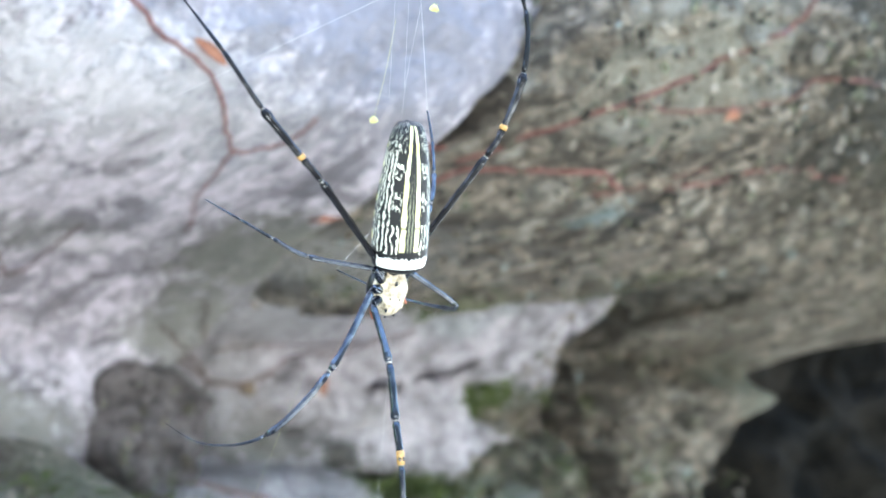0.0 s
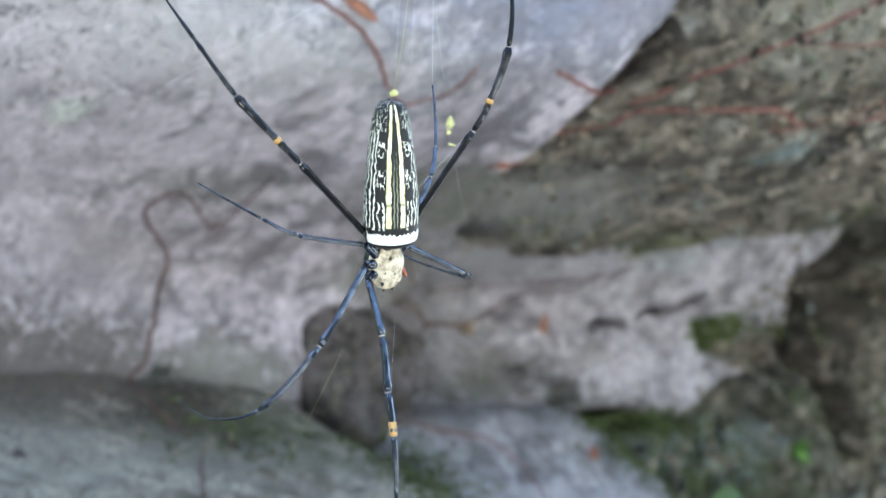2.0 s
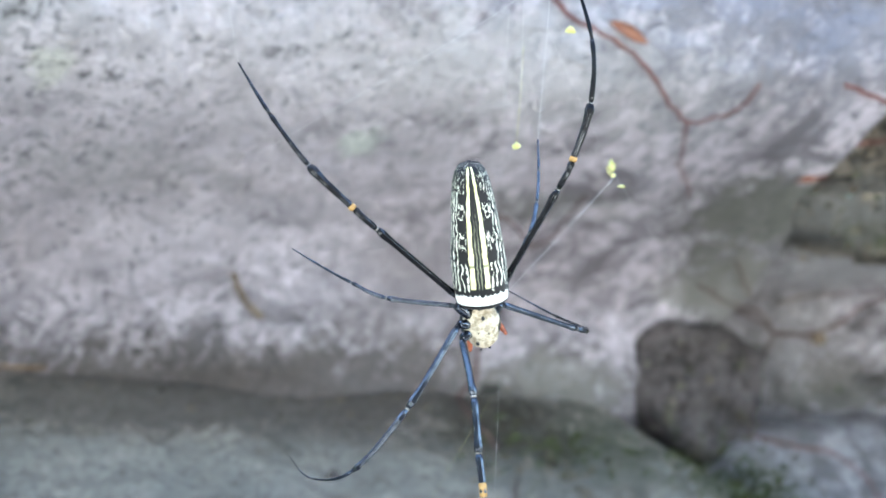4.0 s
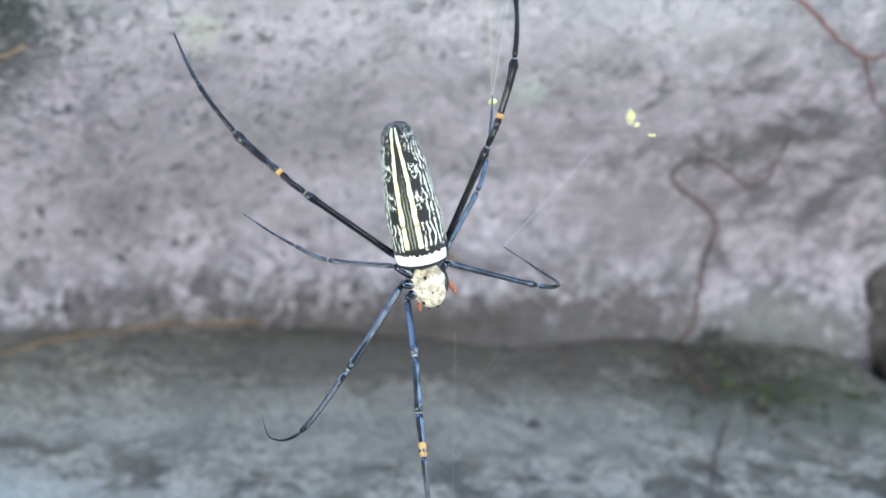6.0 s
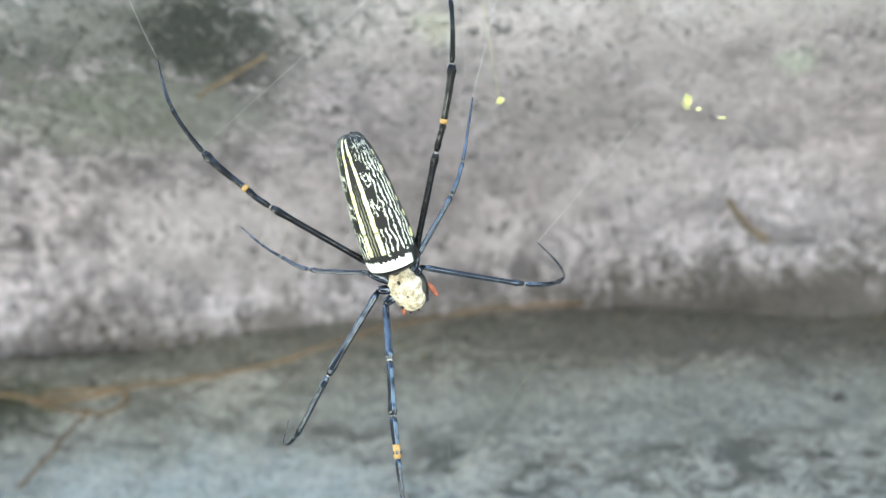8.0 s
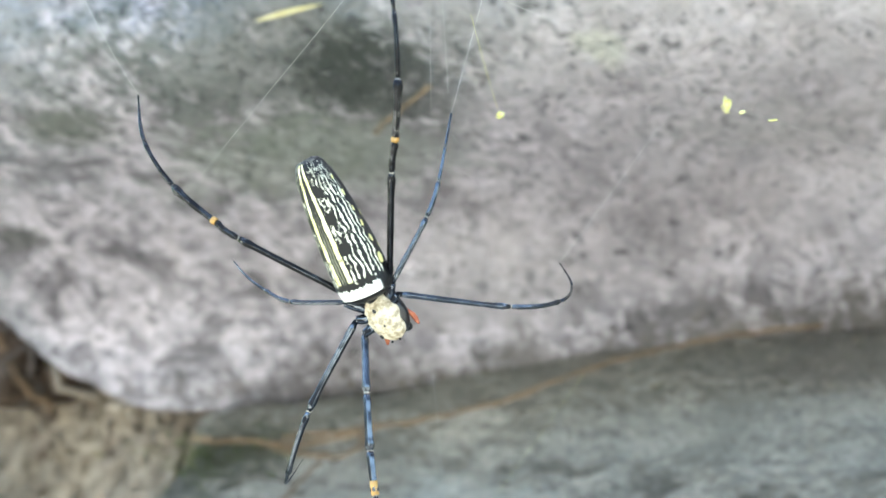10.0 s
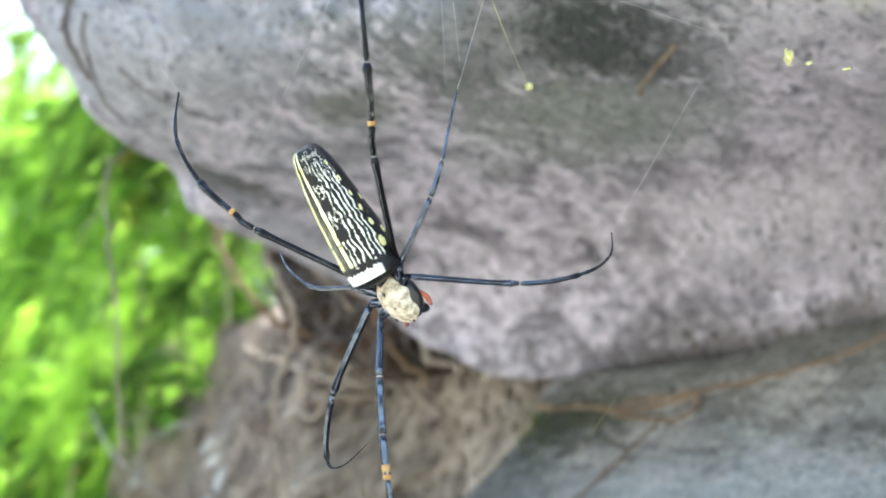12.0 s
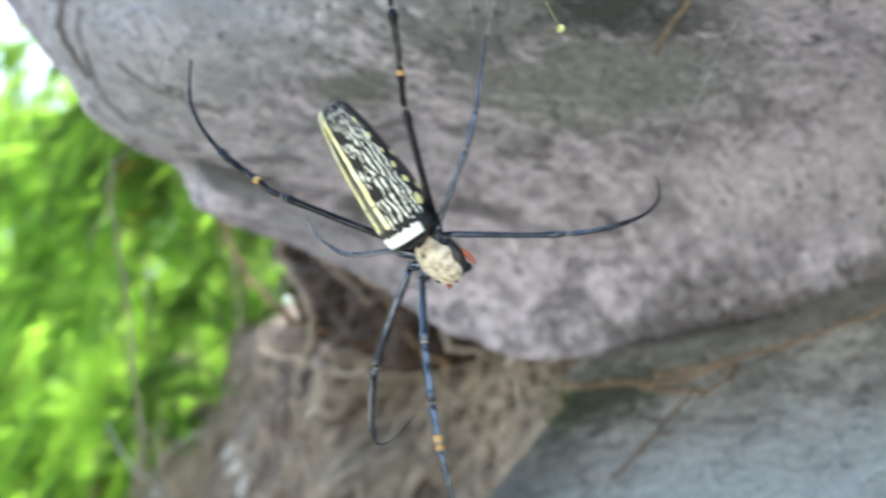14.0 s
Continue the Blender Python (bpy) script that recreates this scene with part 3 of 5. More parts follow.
    yellow = n.mix(n.ramp(n.noise(n.mapped(uv, (1, 5, 1)), 1.0, 2), 0.3, 0.7), (0.82, 0.75, 0.26), (0.88, 0.85, 0.58))
    col = n.mix(n.math("MULTIPLY", lines, 0.95), (0.006, 0.006, 0.006), (0.86, 0.85, 0.68))
    col = n.mix(centre, col, (0.45, 0.45, 0.3))
    col = n.mix(stripe, col, yellow)
    col = n.mix(dots, col, (0.68, 0.64, 0.28))
    col = n.mix(collar, col, (0.78, 0.77, 0.68))
    n.bump(n.noise(n.mapped(uv, (8, 50, 1)), 1.0, 3), 0.4, 0.0003)
    return n.done(col, 0.42, 0.28)


M_ABDOMEN = abdomen_material()
n = Nodes("cream_carapace")
co = n.coords()
M_CARAPACE = n.done(n.mix(n.ramp(n.noise(co, 620, 5, 0.65), 0.36, 0.60), (0.30, 0.24, 0.155), (0.66, 0.58, 0.43)), 0.7, 0.3)
n.bump(n.math("ADD", n.noise(co, 1500, 3), n.noise(co, 420, 3)), 0.8, 0.0006)
M_BLACK = plain_material("glossy_black_chitin", (0.005, 0.005, 0.006), (0.012, 0.012, 0.014), 600, 0.28, 0.5)


def chitin_material(name, a, b, tint, share):
    """Polished chitin in lengthwise streaks between matt, finely haired ones; share is how much of it is polished."""
    n = Nodes(name)
    co = n.coords()
    streak = n.noise(n.coords("Normal"), 2.6, 2, 0.5)
    worn = n.noise(co, 330, 3, 0.6)
    gloss = n.ramp(n.math("ADD", streak, n.math("MULTIPLY", n.math("SUBTRACT", worn, 0.5), 0.35)), 0.60 - share, 0.66 - share)
    n.plug(n.bsdf.inputs["Specular IOR Level"], n.math("ADD", 0.06, n.math("MULTIPLY", gloss, 0.94)))
    n.bsdf.inputs["IOR"].default_value = 1.85
    n.bsdf.inputs["Specular Tint"].default_value = (*tint, 1)
    n.bump(n.noise(co, 900, 3), 0.35, 0.0002)
    spec = n.bsdf.inputs["Specular IOR Level"].links[0].from_socket
    n.done(n.mix(worn, a, b), 0.16)
    n.plug(n.bsdf.inputs["Specular IOR Level"], spec)
    return n.mat


M_LEG = chitin_material("blue_black_chitin", (0.004, 0.0045, 0.006), (0.010, 0.012, 0.018), (0.82, 0.89, 1.0), 0.10)
M_LEG_BLACK = chitin_material("brown_black_chitin", (0.003, 0.003, 0.004), (0.009, 0.008, 0.008), (0.95, 0.97, 1.0), -0.01)
M_BAND = plain_material("amber_band", (0.34, 0.17, 0.035), (0.46, 0.29, 0.10), 900, 0.45, 0.4)
M_JOINT = plain_material("pale_joint", (0.14, 0.125, 0.10), (0.40, 0.37, 0.32), 900, 0.3, 0.5)
M_PALP = plain_material("orange_red_palp", (0.22, 0.045, 0.02), (0.38, 0.11, 0.04), 900, 0.4, 0.5)
M_SILK = plain_material("pale_silk", (0.7, 0.7, 0.66), (0.8, 0.8, 0.78), 300, 0.35, 0.6)
M_SILK_YELLOW = plain_material("yellow_silk", (0.55, 0.52, 0.15), (0.72, 0.70, 0.35), 700, 0.6, 0.3)

spider = new("spider")
spider.matrix_world = CLIFF
tagged(spider, "large black orb spider with cream-striped abdomen hanging head down", "spider")


def basis(axis, dorsal):
    a = Vector(axis).normalized()
    d = Vector(dorsal)
    d = (d - a * d.dot(a)).normalized()
    return a, d, a.cross(d)


AX_A, AX_D, AX_S = basis((-0.0082, -0.0098, 0.0299), (-0.31, -0.91, -0.283))
AB_BASE, AB_LEN = Vector((-0.0014, -0.0014, 0.0037)), 0.0352


def abdomen():
    prof = ((0.0, 0.0), (0.004, 0.0026), (0.012, 0.0040), (0.028, 0.0053), (0.05, 0.0063), (0.1, 0.0067), (0.2, 0.0068), (0.35, 0.0067), (0.55, 0.0061), (0.75, 0.0053),
            (0.88, 0.0045), (0.95, 0.0037), (0.985, 0.0028), (1.0, 0.0))
    nv, na = 90, 72
    bm = bmesh.new()
    uv = bm.loops.layers.uv.new("UVMap")
    rings, info = [], {}
    for i in range(nv + 1):
        s = i / nv
        s = 0.5 - 0.5 * math.cos(math.pi * s) if s < 0.5 else 0.5 - 0.5 * math.cos(math.pi * s)
        r = float(np.interp(s, [p[0] for p in prof], [p[1] for p in prof]))
        ring = []
        for k in range(na):
            w = -math.pi + 2 * math.pi * k / na
            rr = r * (1 + 0.025 * noise.noise(Vector((math.cos(w) * 1.5, math.sin(w) * 1.5, s * 7))))
            squash = 0.88 if abs(w) < math.pi / 2 else 1.10
            p = AB_BASE + AX_A * (s * AB_LEN) + AX_D * (rr * math.cos(w) * squash) + AX_S * (rr * 0.95 * math.sin(w))
            v = bm.verts.new(p)
            info[v] = (w, s)
            ring.append(v)
        rings.append(ring)
    for i in range(nv):
        for k in range(na):
            f = bm.faces.new((rings[i][k], rings[i][(k + 1) % na], rings[i + 1][(k + 1) % na], rings[i + 1][k]))
            for l in f.loops:
                w, s = info[l.vert]
                if k == na - 1 and w < 0:
                    w += 2 * math.pi
                l[uv].uv = (w, s)
    bm.normal_update()
    bmesh.ops.recalc_face_normals(bm, faces=bm.faces)
    return part("abdomen", bm, M_ABDOMEN, spider, "black abdomen with cream stripes and white collar")


def shaped_ball(centre, axes, sizes, shape=None, seg=32):
    bm = bmesh.new()
    bmesh.ops.create_uvsphere(bm, u_segments=seg, v_segments=seg // 2, radius=1)
    a, d, s = axes
    for v in bm.verts:
        x, y, z = v.co
        if shape:
            x, y, z = shape(x, y, z)
        v.co = Vector(centre) + s * (x * sizes[0]) + d * (y * sizes[1]) + a * (z * sizes[2])
    return bm


abd = abdomen()
part("spinneret", shaped_ball(AB_BASE + AX_A * AB_LEN * 0.97 - AX_D * 0.002, (AX_A, AX_D, AX_S), (0.0008, 0.0008, 0.0010)), M_BLACK, abd)

# cephalothorax: head points down and into the web
CA, CD, CS = basis((0.36, 0.36, -0.86), (-0.15, -0.91, -0.34))
HEAD = Vector((0.0001, 0.0028, -0.0006))


def carapace_shape(x, y, z):
    m = max(abs(x), abs(z), 1e-6)
    q = 1 + 0.16 * (math.hypot(x, z) / m - 1) * 1.4
    x, z = x * q, z * q
    k = 1 - 0.20 * max(0, z) ** 1.2 - 0.10 * max(0, -z)
    waist = 1 - 0.10 * math.exp(-((z - 0.25) / 0.2) ** 2)
    bumpy = 0.06 * noise.noise(Vector((x * 2.2, y * 2.2, z * 2.2 + 3)))
    return x * k * waist * (1 + bumpy), y * (0.85 + 0.15 * (1 - abs(z))) + 0.03 * math.sin(6 * z) + bumpy, z


cara = part("carapace", shaped_ball(HEAD, (CA, CD, CS), (0.0045, 0.0036, 0.0062), carapace_shape, 48), M_CARAPACE, spider, "cream-coloured carapace with dark pits")
part("sternum", shaped_ball(HEAD - CD * 0.0016, (CA, CD, CS), (0.0050, 0.0030, 0.0062)), M_BLACK, spider)
part("pedicel", tube([HEAD - CA * 0.004, AB_BASE + AX_A * 0.003], [0.0018, 0.0016], 12), M_BLACK, spider)
for sx, sz in ((-0.0008, 0.0008), (0.0012, 0.0002), (-0.0003, -0.0030), (0.0020, 0.0034)):
    q = HEAD + CS * sx + CA * sz
    top = CD * 0.0034 * math.sqrt(max(0.05, 1 - (sx / 0.0049) ** 2 - (sz / 0.0064) ** 2))
    part("pit", shaped_ball(q + top, (CA, CD, CS), (0.00045, 0.00022, 0.0006), None, 12), M_BLACK, cara)
for side in (-1, 1):
    q = HEAD + CA * 0.0044 + CS * (0.0016 * side) - CD * 0.0022
    part("chelicera", shaped_ball(q, basis(CA * 0.8 - CD, CS), (0.0014, 0.0013, 0.0029)), M_BLACK, spider, "glossy black chelicera")
    for k in (-1, 1):
        part("eye", shaped_ball(HEAD + CA * (0.0058 + 0.0002 * k) + CS * (0.0011 * side + 0.0003 * k) + CD * (0.0010 * k), (CA, CD, CS), (0.0003, 0.0003, 0.0003), None, 12), M_BLACK, cara)


def palp(base, tip):
    b, t = Vector(base), Vector(tip)
    mid = b.lerp(t, 0.5) - CD * 0.0006
    p = part("palp", tube(spline([b, mid, t], 6), [0.0005, 0.0005, 0.00065, 0.0006, 0.0003], 12), M_PALP, spider, "orange-red palp")
    part("palp_base", tube([HEAD + CA * 0.003 - CD * 0.0018, b], [0.0009, 0.0008], 10), M_BLACK, p)


palp((-0.0016, 0.0058, -0.0030), (-0.0010, 0.0064, -0.0072))
palp((0.0044, 0.0048, 0.0008), (0.0074, 0.0050, -0.0028))


def bristles(path, radii, count, seed):
    """Short stiff hairs leaning towards the claw."""
    rng = random.Random(seed)
    verts, faces = [], []
    for _ in range(count):
        u = rng.uniform(0.05, 0.95) * (len(path) - 1)
        i = int(u)
        d = (path[i + 1] - path[i]).normalized()
        p = path[i].lerp(path[i + 1], u - i)
        o = Vector((rng.gauss(0, 1), rng.gauss(0, 1), rng.gauss(0, 1)))
        o = (o - d * o.dot(d)).normalized()
        r = radii[i]
        s = d.cross(o) * 0.00005
        k = len(verts)
        verts += [tuple(p + o * r * 0.9 - s), tuple(p + o * r * 0.9 + s), tuple(p + o * r * 0.9 + d * 0.0001), tuple(p + o * (r + 0.0004) + d * 0.0005)]
        faces += [(k, k + 1, k + 3), (k + 1, k + 2, k + 3), (k + 2, k, k + 3)]
    return verts, [], faces


def leg(points, radii, bands=(), joints=(), chitin=None):
    """points run from the hip to the claw; each span is a segment of its own under the leg, bands are (span, from, to) in amber."""
    hip = Vector(points[0])
    top = part("leg", tube(spline([HEAD - CD * 0.001 + (hip - HEAD) * 0.3, HEAD.lerp(hip, 0.7), hip], 4), [0.0013, 0.0012, 0.0010], 12), chitin or M_LEG, spider, "long black leg" if chitin else "long glossy blue-black leg")
    for i in range(len(points) - 1):
        a, b = Vector(points[i]), Vector(points[i + 1])
        last = i == len(points) - 2
        p0 = Vector(points[max(i - 1, 0)])
        p3 = Vector(points[min(i + 2, len(points) - 1)])
        path = spline([p0, a, b, p3], 10)
        path = path[10:21] if i > 0 else spline([a, b, p3], 10)[:11]
        if last:
            path = path[:11]
        r0, r1 = (0.95 * r for r in radii[i])
        rr = [r0 * 0.70, r0 * 1.06, r0 * 0.96, r0 * 0.95, *(r0 + (r1 - r0) * t for t in (0.4, 0.55, 0.7, 0.85)), r1 * 1.06, r1 * 1.30, r1 * 0.84]
        seg = part("segment", tube(path, rr, 40, 0.16 if r0 > 0.0004 else 0.0), chitin or M_LEG, top)
        for span, u0, u1 in bands:
            if span == i:
                q = [path[int(u0 * 10)], path[min(10, int(u0 * 10) + 1)]] if u1 - u0 < 0.11 else path[int(u0 * 10):int(u1 * 10) + 1]
                part("band", tube(q, [max(r0, r1) * 1.06] * len(q), 12), M_BAND, seg, "amber band")
        if r0 > 0.0006:
            part("bristles", bristles(path, rr, 46, 7 * i + len(points)), M_BLACK, seg, "short black bristles", smooth=False)
        if i in joints:
            d = (path[1] - path[0]).normalized()
            part("joint", tube([path[0] - d * 0.0003, path[0], path[0] + d * 0.0003], [r0 * 0.7, r0 * 0.92, r0 * 0.7], 12), M_JOINT, top, "pale joint membrane")
    return top


MM = 0.001
F, P_, T_, ME = (0.80 * MM, 0.78 * MM), (0.76 * MM, 0.70 * MM), (0.78 * MM, 0.92 * MM), (0.55 * MM, 0.22 * MM)
leg([(-0.0072, -0.0010, 0.0052), (-0.0300, -0.0070, 0.0200), (-0.0355, -0.0067, 0.0243), (-0.0460, -0.0049, 0.0335), (-0.0545, -0.0005, 0.0450), (-0.0597, 0.0094, 0.0570)],
    [F, P_, T_, (0.62 * MM, 0.5 * MM), (0.5 * MM, 0.2 * MM)], bands=((2, 0.0, 0.08),), joints=(1, 3), chitin=M_LEG_BLACK)
leg([(-0.0078, -0.0012, 0.0034), (-0.0232, 0.0043, 0.0046), (-0.0307, 0.0078, 0.0078), (-0.0366, 0.0120, 0.0112), (-0.0424, 0.0182, 0.0153)],
    [(0.62 * MM, 0.55 * MM), (0.55 * MM, 0.42 * MM), (0.38 * MM, 0.28 * MM), (0.28 * MM, 0.14 * MM)], joints=(1, 2))
leg([(-0.0062, 0.0010, -0.0008), (-0.0188, -0.0012, -0.0206), (-0.0287, 0.0070, -0.0357), (-0.0345, 0.0210, -0.0387), (-0.0358, 0.0356, -0.0346)],
    [(0.86 * MM, 0.76 * MM), (0.76 * MM, 0.64 * MM), (0.42 * MM, 0.22 * MM), (0.2 * MM, 0.08 * MM)], joints=(1,))
leg([(-0.0049, 0.0024, -0.0041), (-0.0036, -0.0035, -0.0173), (-0.0029, -0.0065, -0.0302), (-0.0019, -0.0084, -0.0400), (-0.0006, -0.0090, -0.0540), (0.0000, -0.0040, -0.0700)],
    [(0.88 * MM, 0.82 * MM), (0.88 * MM, 0.90 * MM), (0.92 * MM, 0.80 * MM), (0.72 * MM, 0.5 * MM), (0.5 * MM, 0.22 * MM)], bands=((2, 0.7, 1.0),), joints=(1, 2, 3))
leg([(0.0030, -0.0002, 0.0074), (0.0107, -0.0149, 0.0311), (0.0129, -0.0174, 0.0376), (0.0157, -0.0201, 0.0508), (0.0158, -0.0190, 0.0660), (0.0120, -0.0110, 0.0860)],
    [F, P_, T_, (0.65 * MM, 0.5 * MM), (0.5 * MM, 0.22 * MM)], bands=((2, 0.0, 0.1),), joints=(1, 3), chitin=M_LEG_BLACK)
leg([(0.0034, 0.0000, 0.0068), (0.0117, 0.0040, 0.0211), (0.0144, 0.0067, 0.0290), (0.0158, 0.0098, 0.0370), (0.0168, 0.0135, 0.0447)],
    [(0.70 * MM, 0.58 * MM), (0.60 * MM, 0.5 * MM), (0.4 * MM, 0.33 * MM), (0.33 * MM, 0.2 * MM)], joints=(1, 2))
leg([(0.0040, 0.0010, 0.0044), (0.0278, 0.0105, -0.0008), (0.0359, 0.0245, -0.0007), (0.0345, 0.0420, 0.0025), (0.0281, 0.0569, 0.0082)],
    [(0.75 * MM, 0.62 * MM), (0.62 * MM, 0.55 * MM), (0.45 * MM, 0.3 * MM), (0.3 * MM, 0.15 * MM)], joints=(1,))


# ---- the web ----
def strand(pts, r=0.000035, mat=None, label="fine pale strand of spider silk"):
    return tagged(obj("web_strand", tube(spline(pts, 6), 0.7 * r, 5), mat or M_SILK), label, "web", group="strands of the web")


strand([(0.0168, 0.0135, 0.0447), (0.0235, 0.0265, 0.0735), (0.030, 0.040, 0.105)], 0.00005)
strand([(0.0235, 0.0265, 0.0735), (0.045, 0.055, 0.060), (0.0684, 0.0841, 0.0441), (0.0775, 0.097, 0.0401), (0.12, 0.15, 0.02)])
strand([(0.0187, 0.0300, 0.0690), (0.0200, 0.0340, 0.0560), (0.0212, 0.0386, 0.0448)], 0.00006, M_SILK_YELLOW, "yellowish silk thread holding a scrap")
strand([(0.0281, 0.0569, 0.0082), (0.0430, 0.0565, 0.0245), (0.0563, 0.0561, 0.0392)], 0.000055)
strand([(-0.0597, 0.0094, 0.0570), (-0.0640, 0.0040, 0.0693), (-0.072, -0.004, 0.095)])
strand([(-0.0505, 0.0226, 0.0373), (-0.0260, 0.0100, 0.0545), (-0.0031, -0.0014, 0.0706), (0.010, -0.008, 0.082)])
strand([(0.0291, 0.0684, -0.02), (-0.0021, 0.0495, -0.06), (-0.0262, 0.0373, -0.09)], 0.000028, M_SILK_YELLOW, "yellowish silk thread running down and away")
strand([(0.0080, 0.0100, -0.012), (0.0082, 0.0105, -0.050)], 0.00002)
strand([(0.0145, 0.020, 0.050), (0.0150, 0.022, 0.095)], 0.000025)
strand([(0.0100, 0.020, 0.047), (0.0125, 0.024, 0.095)], 0.000025)
strand([(0.0212, 0.0386, 0.0448), (0.014, 0.033, 0.036), (0.0115, 0.030, 0.041)], 0.00002)


def scrap(place, size, seed):
    """A scrap of yellowish fluff caught in the silk: fine threads looped through one another round a small crumb."""
    rng = random.Random(seed)
    c = Vector(place)

    def spot(k):
        v = Vector((rng.gauss(0, 1), rng.gauss(0, 1), rng.gauss(0, 1))).normalized() * rng.uniform(0.35, 1.0) * k
        return c + Vector((v.x * size[0], v.y * size[1], v.z * size[2]))

    loops = [tube(spline([spot(1.0) for _ in range(5)], 4), [0.00010, 0.00016, 0.00008], 5) for _ in range(9)]
    bm = bmesh.new()
    bmesh.ops.create_icosphere(bm, subdivisions=2, radius=1)
    crumb = [c + Vector((v.co.x * size[0], v.co.y * size[1], v.co.z * size[2])) * 0.35 * (1 + 0.6 * noise.noise(v.co * 2.3 + Vector((seed, 0, 0)))) for v in bm.verts]
    loops.append(([tuple(v) for v in crumb], [], [tuple(v.index for v in f.verts) for f in bm.faces]))
    bm.free()
    return tagged(obj("web_scrap", joined(loops), M_SILK_YELLOW), "crumpled yellow scrap of plant fluff caught in silk", "debris", group="scraps in the web")


scrap((0.0212, 0.0386, 0.0448), (0.0015, 0.0010, 0.0012), 1)
scrap((0.0684, 0.0841, 0.0445), (0.0016, 0.0012, 0.0026), 2)
scrap((0.0712, 0.0890, 0.0425), (0.0009, 0.0005, 0.0006), 3)
scrap((0.0775, 0.0970, 0.0401), (0.0016, 0.0003, 0.0003), 4)
scrap((0.0315, 0.0307, 0.0743), (0.0018, 0.0008, 0.0013), 5)

# ---- roots and litter on the rock ----
from mathutils.bvhtree import BVHTree

TREES = [BVHTree.FromPolygons([v.co for v in r.data.vertices], [p.vertices for p in r.data.polygons]) for r in ROCKS]


def drape(x, z, lift, even=True):
    """Place on the rock's face at x, z, lifted off it. even: x and z are of the layout before the swells."""
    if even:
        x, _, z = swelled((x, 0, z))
    best = None
    for t in TREES:
        hit = t.ray_cast(Vector((x, -0.2, z)), Vector((0, 1, 0)), 2.0)
        if hit[0] is not None and (best is None or hit[0].y < best.y):
            best = hit[0]
    return Vector((x, (best.y if best else 0.65) - lift, z))


def rock_root(pts, r0, r1, mat, label, wander=0.0012, seed=0.0, name="root", even=True):
    """A root that lies on the stones along points given in x and z."""
    line = spline([(x, 0, z) for x, z in pts], 7)
    path, radii = [], []
    for i, p in enumerate(line):
        w = Vector((noise.noise(Vector((i * 0.5, seed, 0))), 0, noise.noise(Vector((i * 0.5, seed, 9))))) * wander
        q = drape(p.x + w.x, p.z + w.z, r0 * 0.4, even)
        path.append(q)
        radii.append((r0 + (r1 - r0) * i / (len(line) - 1)) * (1 + 0.25 * noise.noise(Vector((i * 0.9, seed, 4)))))
    for _ in range(2):
        for i in range(1, len(path) - 1):
            path[i].y = min(path[i].y, (path[i - 1].y + path[i + 1].y) / 2 + 0.003)
    return tagged(obj(name, tube(path, [0.8 * r for r in radii], 8), mat), label, "root", group="roots on the rock")


RED = "thin red-brown root creeping over the stone"
rock_root([(0.230, -0.066), (0.229, -0.060), (0.227, -0.054), (0.230, -0.044), (0.238, -0.034), (0.239, -0.025), (0.239, -0.013), (0.239, 0.002), (0.240, 0.012), (0.239, 0.019), (0.230, 0.027), (0.216, 0.034),
           (0.204, 0.041), (0.202, 0.046), (0.205, 0.050), (0.212, 0.051), (0.223, 0.048), (0.235, 0.043), (0.245, 0.0375)], 0.0016, 0.0011, M_ROOT_BROWN, "thin dull-brown root looping over the boulder", wander=0.0005, seed=1)
rock_root([(0.245, 0.0375), (0.252, 0.043), (0.250, 0.053), (0.247, 0.062)], 0.0011, 0.0008, M_ROOT_BROWN, "short dull-brown end of a looping root", wander=0.0005, seed=1.5)
rock_root([(0.204, -0.110), (0.207, -0.100), (0.221, -0.086), (0.230, -0.078)], 0.0010, 0.0009, M_ROOT_BROWN, "short dull-brown root over the ledge", seed=2)
rock_root([(0.150, 0.145), (0.172, 0.129), (0.186, 0.123), (0.209, 0.113), (0.234, 0.099), (0.253, 0.092), (0.270, 0.097), (0.273, 0.108)], 0.0013, 0.0008, M_ROOT_RED, RED, seed=3)
rock_root([(0.253, 0.092), (0.267, 0.081), (0.298, 0.064)], 0.0009, 0.0006, M_ROOT_RED, RED, seed=4)
rock_root([(0.297, 0.107), (0.313, 0.104), (0.329, 0.102), (0.350, 0.107)], 0.0013, 0.0017, M_ROOT_RED, RED, seed=5, even=False)
rock_root([(0.327, 0.071), (0.336, 0.074), (0.341, 0.079), (0.334, 0.085), (0.353, 0.090), (0.367, 0.094), (0.374, 0.100), (0.388, 0.101), (0.425, 0.103), (0.445, 0.099)], 0.0013, 0.0016, M_ROOT_RED, RED, seed=6,
          even=False)
rock_root([(0.334, 0.085), (0.337, 0.095), (0.334, 0.102)], 0.0011, 0.0009, M_ROOT_RED, RED, seed=6.5, even=False)
rock_root([(0.366, 0.103), (0.373, 0.108), (0.382, 0.117), (0.394, 0.127), (0.403, 0.135), (0.425, 0.155), (0.455, 0.172), (0.470, 0.190)], 0.0015, 0.0011, M_ROOT_RED, RED, seed=8, even=False)
rock_root([(0.400, 0.129), (0.43, 0.131), (0.465, 0.140), (0.489, 0.154), (0.56, 0.165), (0.64, 0.184)], 0.0011, 0.0008, M_ROOT_RED, RED, seed=11, even=False)
rock_root([(0.470, 0.103), (0.492, 0.109), (0.508, 0.116), (0.585, 0.129), (0.66, 0.135)], 0.0013, 0.0010, M_ROOT_RED, RED, seed=12, even=False)
